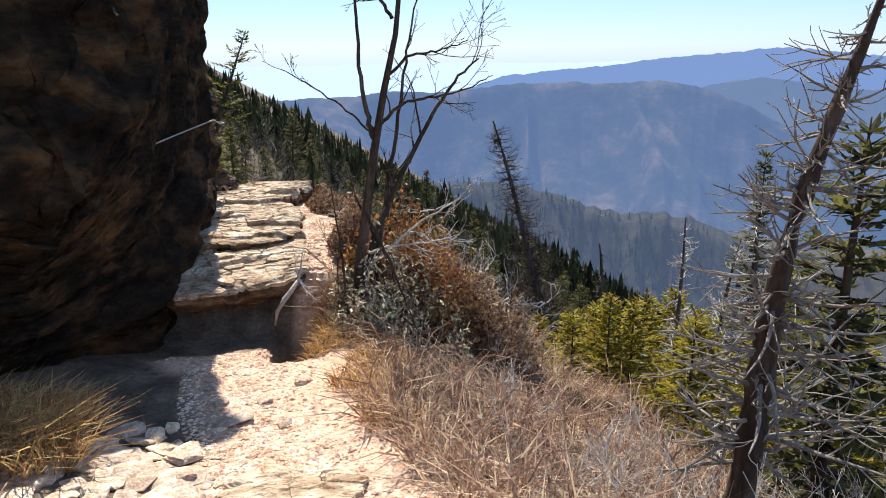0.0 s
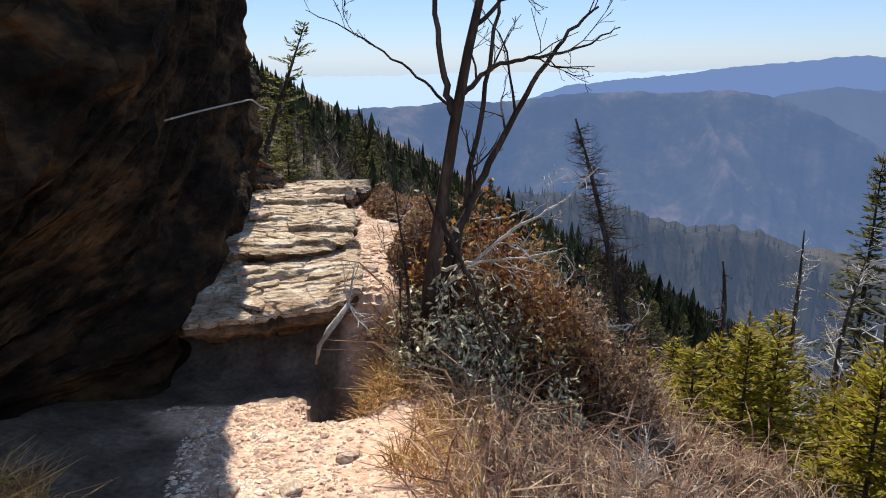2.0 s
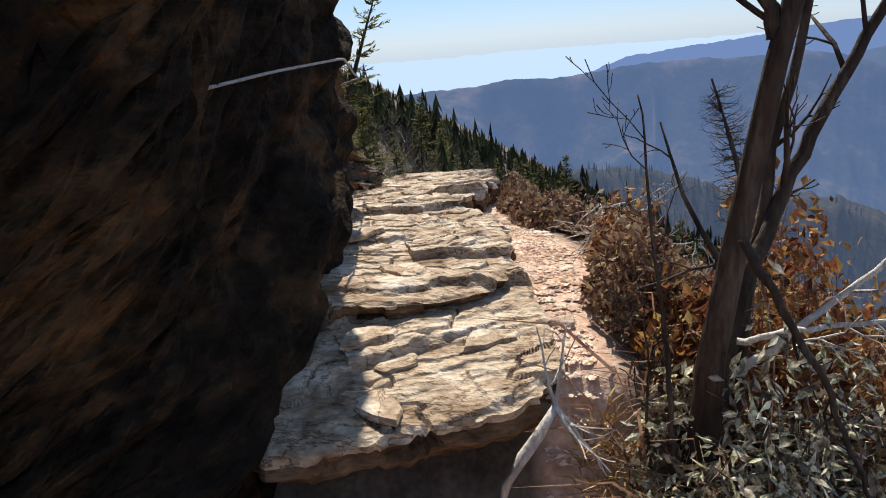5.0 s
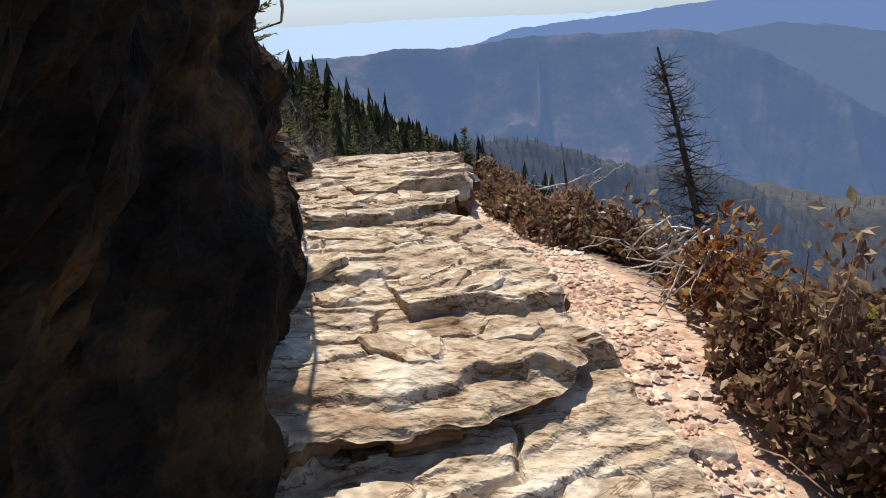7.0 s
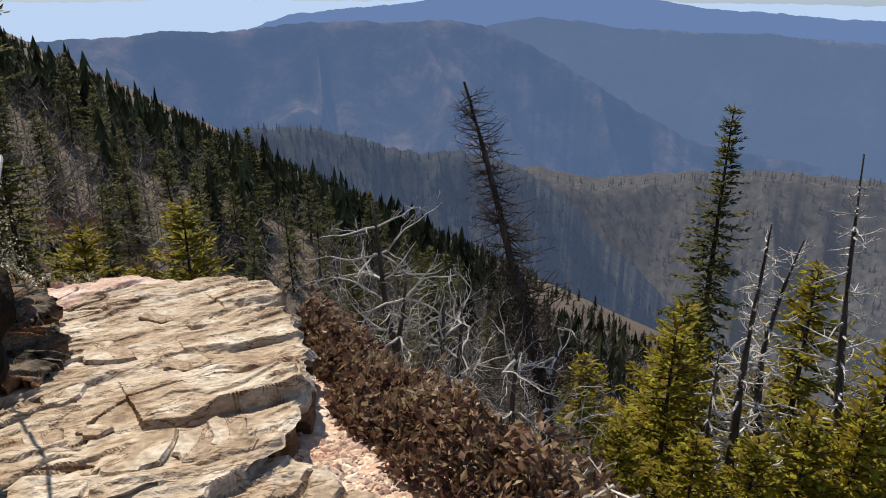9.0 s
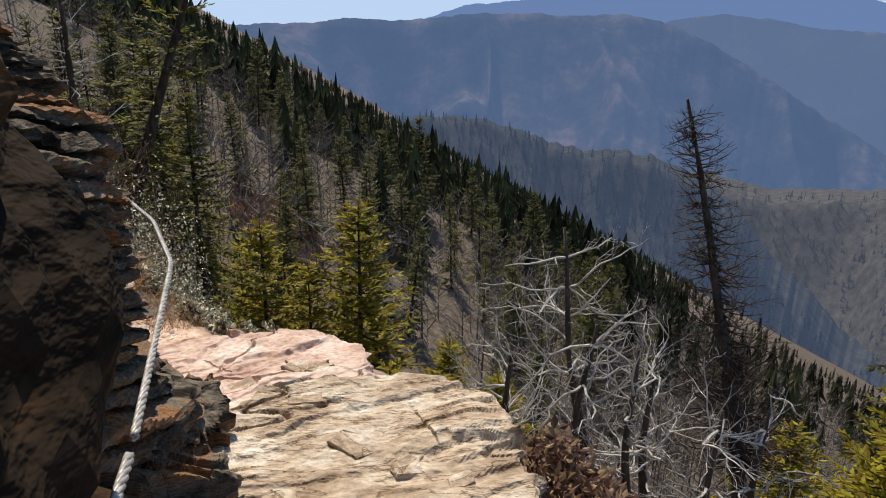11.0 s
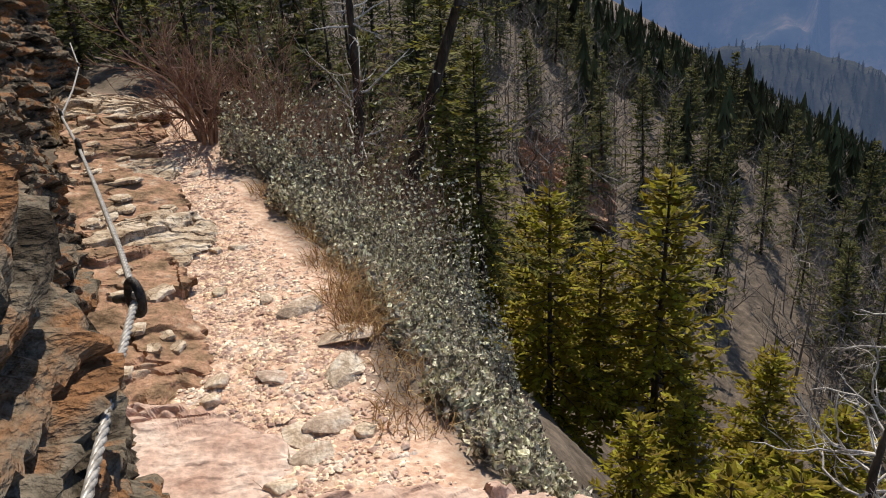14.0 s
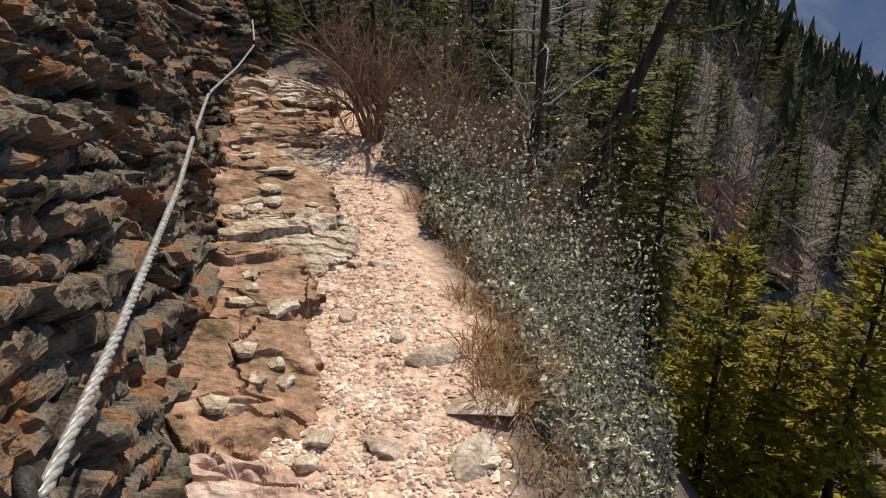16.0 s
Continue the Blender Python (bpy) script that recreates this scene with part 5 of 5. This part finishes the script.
def bare_template(rg, m=9, twigs=6):
    """A leafless tree: a stem, crooked boughs and fine twigs, each a thin blade."""
    V = [[(-0.012, 0, -0.05), (0.012, 0, -0.05), (0.02 * rg.normal(), 0.02 * rg.normal(), 0.92)]]

    def blade(p, q, w):
        side = unit(np.cross(q - p, rg.normal(0, 1, 3))) * w
        V.append([p - side, p + side, q])

    for t in np.linspace(0.2, 0.85, m):
        a = rg.uniform(0, 6.28)
        p = np.array([0, 0, t])
        d = unit([math.cos(a), math.sin(a), rg.uniform(0.35, 1.1)])
        L = (0.45 - 0.28 * t) * rg.uniform(0.7, 1.2)
        blade(p, p + d * L, 0.006)
        for u in rg.uniform(0.25, 1.0, twigs):
            b = p + d * L * u
            blade(b, b + unit(d + rg.normal(0, 0.55, 3) + np.array([0, 0, 0.35])) * L * rg.uniform(0.3, 0.6), 0.003)
    return np.array(V).reshape(-1, 3), np.arange(3 * len(V)).reshape(-1, 3)


def plant_many(name, places, heights, template, label, material, seed):
    """Many far trees in one mesh, from a few templates, turned and sized each by chance."""
    rg = np.random.default_rng(seed)
    temps = [template(rg) for _ in range(8)]
    V, F, base = [], [], 0
    pick = rg.integers(8, size=len(places))
    for k, (tv, tf) in enumerate(temps):
        p, h = places[pick == k], heights[pick == k]
        n = len(p)
        if not n:
            continue
        a = rg.uniform(0, 6.28, n)
        wide = rg.uniform(0.8, 1.35, n) * h
        c, s_ = np.cos(a)[:, None], np.sin(a)[:, None]
        x = (tv[:, 0] * c - tv[:, 1] * s_) * wide[:, None] + p[:, :1]
        y = (tv[:, 0] * s_ + tv[:, 1] * c) * wide[:, None] + p[:, 1:2]
        z = tv[:, 2] * h[:, None] + p[:, 2:3]
        V.append(np.stack([x, y, z], -1).reshape(-1, 3))
        F.append((tf[None] + base + len(tv) * np.arange(n)[:, None, None]).reshape(-1, 3))
        base += n * len(tv)
    return tagged(new(name, mesh_from(name, np.concatenate(V), np.concatenate(F), material)), label, "woods", kind="stuff")


def far_woods(name, n, az0, az1, r0, r1, label, seed, template, material, hlo, hhi, power=0.5):
    rg = np.random.default_rng(seed)
    az, r = np.radians(rg.uniform(az0, az1, n)), r0 + (r1 - r0) * rg.uniform(0, 1, n) ** (1 / power / 1.6)
    X, Y = -1 - r * np.sin(az), 10 + r * np.cos(az)
    clump = vnoise(X / 14, Y / 14, 0, seed)
    ok = clump > rg.uniform(-1.0, 0.5, n)
    X, Y, r = X[ok], Y[ok], r[ok]
    Z = ground_height(X, Y)[0]
    return plant_many(name, np.stack([X, Y, Z - 0.1], -1), rg.uniform(hlo, hhi, len(X)), template, label, material, seed + 1)


def ridge_woods(name, v, n, k0, k1, hlo, hhi, label, material, seed, template):
    rg = np.random.default_rng(seed)
    i = rg.integers(k0, k1, n)
    j = rg.integers(0, v.shape[1] - 1, n)
    t = rg.uniform(0, 1, (n, 1))
    p = v[i, j] * (1 - t) + v[np.minimum(i + 1, len(v) - 1), j + 1] * t
    return plant_many(name, p - np.array([0, 0, 1.0]), rg.uniform(hlo, hhi, n), template, label, material, seed)


far_woods("conifer_woods", 5200, -25, 48, 60, 700, "dark conifers covering the far mountainside", 501, conifer_template, M_wood_far, 4, 8)
far_woods("conifer_woods", 1600, -75, 10, 34, 260, "dark conifers covering the slope below", 502, conifer_template, M_wood_far, 3, 6)
far_woods("bare_woods", 8000, -40, 45, 20, 330, "grey leafless trees on the mountainside", 503, bare_template, M_bare_far, 1.8, 4.2)
far_woods("bare_woods", 3000, -75, -10, 14, 180, "grey leafless trees on the slope below", 504, bare_template, M_bare_far, 1.5, 3.5)
# Far trees carry the same haze glow in their colour.
M_kw = hazed_mat("hazed_spur_woods", [(0.016, 0.024, 0.02), (0.10, 0.095, 0.07)], (0.068, 0.098, 0.165), 0.5, 0.02)
M_vw = hazed_mat("hazed_valley_woods", [(0.035, 0.042, 0.035), (0.22, 0.195, 0.175)], (0.10, 0.12, 0.17), 0.42, 0.01)
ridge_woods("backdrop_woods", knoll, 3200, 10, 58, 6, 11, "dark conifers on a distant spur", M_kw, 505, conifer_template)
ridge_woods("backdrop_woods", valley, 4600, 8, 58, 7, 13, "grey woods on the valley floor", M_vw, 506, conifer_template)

# ---------------- cable handrail ----------------
def cable(name, pts, r, label):
    pts = np.array(pts, float)
    t = np.linspace(0, len(pts) - 1, 40 * (len(pts) - 1) + 1)
    f = np.stack([np.interp(t, np.arange(len(pts)), pts[:, i]) for i in range(3)], -1)
    ker = np.ones(9) / 9
    f = np.stack([np.convolve(np.pad(f[:, i], 4, mode="edge"), ker, "valid") for i in range(3)], -1)
    th = thing(name, *f[0], label, "cable")
    tan = unit(np.gradient(f, axis=0))
    a = unit(np.cross(tan, [0.1, 0.2, 1]))
    b = np.cross(tan, a)
    s = np.r_[0, np.cumsum(np.linalg.norm(np.diff(f, axis=0), axis=1))]
    # strands laid round one another
    for k in range(4):
        fine_s = np.arange(0, s[-1], 0.012)
        g = [np.stack([np.interp(fine_s, s, q[:, i]) for i in range(3)], -1) for q in (f, a, b)]
        ph = fine_s / 0.09 * 6.283 + k * 1.5708
        p = g[0] + 0.55 * r * (np.cos(ph)[:, None] * g[1] + np.sin(ph)[:, None] * g[2]) - f[0]
        sp = Soup()
        sp.tube(p, np.full(len(p), r * 0.62), 5)
        part("strand", sp.mesh("strand", M_cable, True), th)
    return th


cable("cable_handrail", [(-1.0, 6.1, 2.12), (-0.85, 6.9, 2.13), (-0.8, 8.0, 2.18), (-0.82, 9.2, 2.2), (-0.98, 9.95, 2.08)], 0.007, "weathered steel cable handrail along the dark cliff")
cable("cable_handrail", [(-0.98, 9.95, 2.08), (-1.18, 10.8, 2.01), (-1.36, 11.22, 1.98), (-1.62, 11.68, 1.92), (-2.06, 12.26, 1.84)], 0.0065, "steel cable handrail strung between eye bolts")
cable("cable_handrail", [(-2.06, 12.26, 1.84), (-2.33, 12.51, 1.80), (-2.98, 13.09, 1.71), (-3.46, 13.51, 1.67), (-4.53, 14.43, 1.52), (-5.44, 15.41, 1.42), (-6.32, 16.37, 1.38), (-6.9, 16.9, 1.5)], 0.0065, "steel cable handrail running along the layered rock wall")


def eye_bolt(x, y, z, dx, dy, dz=0.0, ring_r=0.035, L=0.13):
    th = thing("eye_bolt", x, y, z, "black iron eye bolt set in the rock", "eye bolt", "eye bolts")
    s = Soup()
    a = np.linspace(0, 2 * np.pi, 25)
    tan = unit([dx, dy, -0.35])
    up = np.array([0, 0, 1.0])
    s.tube(np.cos(a)[:, None] * ring_r * tan + np.sin(a)[:, None] * ring_r * up, np.full(25, 0.009), 8, cap=False)
    part("ring", s.mesh("ring", M_iron, True), th)
    s = Soup()
    s.tube([tan * ring_r, tan * L * 0.5, tan * L], [0.009, 0.009, 0.009], 8)
    part("shank", s.mesh("shank", M_iron, True), th)
    return th


for x, y, z, dx, dy in ((-2.06, 12.26, 1.84, -0.8, 0.4), (-0.85, 6.9, 2.13, -1, 0), (-3.46, 13.51, 1.67, -0.7, 0.5), (-4.53, 14.43, 1.52, -0.7, 0.6), (-6.32, 16.37, 1.38, -0.7, 0.6)):
    eye_bolt(x, y, z, dx, dy)

# ---------------- stones ----------------
def stone_mesh(seed, sx, sy, sz):
    """A flat broken stone."""
    rg = np.random.default_rng(seed)
    bm = bmesh.new()
    for _ in range(26):
        p = rg.normal(0, 1, 3)
        p /= np.abs(p).max() ** 0.8 * np.linalg.norm(p) ** 0.2
        bm.verts.new((p[0] * sx, p[1] * sy, p[2] * sz))
    r = bmesh.ops.convex_hull(bm, input=bm.verts)
    bmesh.ops.delete(bm, geom=[v for v in bm.verts if not v.link_faces], context="VERTS")
    bmesh.ops.bevel(bm, geom=list(bm.edges), offset=min(sx, sy, sz) * 0.12, segments=1, affect="EDGES")
    me = bpy.data.meshes.new("stone")
    bm.to_mesh(me)
    bm.free()
    me.materials.append(M_stone)
    return me


kinds = [stone_mesh(600 + n, *s) for n, s in enumerate([(0.07, 0.05, 0.022), (0.05, 0.045, 0.025), (0.1, 0.065, 0.02), (0.06, 0.06, 0.03)])]
flat = stone_mesh(620, 0.17, 0.12, 0.025)
flat2 = stone_mesh(621, 0.14, 0.09, 0.03)
placed = [(0.44, 8.11, kinds[0], 0), (-3.26, 13.74, kinds[3], 20), (-3.2, 13.6, kinds[1], 70), (-3.22, 14.5, flat2, 30), (-2.83, 14.3, flat, 15), (-2.65, 13.95, flat2, 80), (-3.0, 13.85, kinds[2], 10),
          (-2.55, 13.6, flat2, 40), (-4.15, 15.25, kinds[0], 40), (-3.85, 14.6, kinds[1], 0)]
rg = np.random.default_rng(33)
for _ in range(45):
    y = rg.uniform(3.6, 16.5)
    x = float(np.interp(y, _ys, _xs)) + rg.uniform(-0.55, 0.7)
    if 6.8 < y < 12.6:
        continue
    placed.append((x, y, kinds[rg.integers(4)], rg.uniform(0, 180)))
for _ in range(40):
    x, y = rg.uniform(-0.7, 0.4), rg.uniform(3.6, 5.0)
    placed.append((x, y, [kinds[2], kinds[0], flat2, kinds[3]][rg.integers(4)], rg.uniform(0, 180)))
for _ in range(70):
    x, y = rg.uniform(-0.95, 0.3), rg.uniform(4.1, 5.35)
    placed.append((x, y, [kinds[2], flat, flat2, kinds[0]][rg.integers(4)], rg.uniform(0, 180)))
for x, y, me, a in placed:
    ob = new("stone", me)
    ob.matrix_basis = pose(x, y, gz(x, y) + 0.008, rg.normal(0, 8), rg.normal(0, 8), a)
    tagged(ob, "flat pale stone lying on the trail", "stone", "trail stones")

# gravel of the trail
rg = np.random.default_rng(44)
n = 110000
ys = np.where(rg.uniform(0, 1, n) < 0.35, rg.uniform(7.3, 10.2, n), rg.uniform(3.4, 18.5, n))
xs = np.interp(ys, _ys, _xs) + rg.normal(0, 0.42, n)
zg, sdg, outg = ground_height(xs, ys)
# gravel stops where the ground colour stands in for shade
ok = (front(xs, ys) < 0.4) & (outg < 0.12) & (sdg > np.where(ys < 6.6, -0.3, np.where(ys > 12.9, -0.5, -1.1)))
xs, ys, zg = xs[ok], ys[ok], zg[ok]
m = len(xs)
size = rg.gamma(2.4, 0.0042, m).clip(0.005, 0.028)
ang = rg.uniform(0, 6.28, m)
cx_, cy_ = np.cos(ang), np.sin(ang)
shape = np.array([(1, 0, 0), (0.25, 0.8, 0.1), (-0.9, 0.35, 0), (-0.5, -0.75, 0.05), (0.5, -0.6, 0), (0.0, 0.05, 0.38)])
V = np.zeros((m, 6, 3))
jit = 1 + rg.normal(0, 0.2, (m, 6, 3))
sh = shape * jit
V[:, :, 0] = xs[:, None] + size[:, None] * (sh[:, :, 0] * cx_[:, None] - sh[:, :, 1] * cy_[:, None])
V[:, :, 1] = ys[:, None] + size[:, None] * (sh[:, :, 0] * cy_[:, None] + sh[:, :, 1] * cx_[:, None])
V[:, :, 2] = zg[:, None] + 0.002 + size[:, None] * sh[:, :, 2]
B = 6 * np.arange(m)[:, None]
F = np.concatenate([B + [i, (i + 1) % 5, 5] for i in range(5)])
tagged(new("gravel", mesh_from("gravel", V, F, M_gravel)), "pale flaky gravel strewn on the trail", "gravel", kind="stuff")
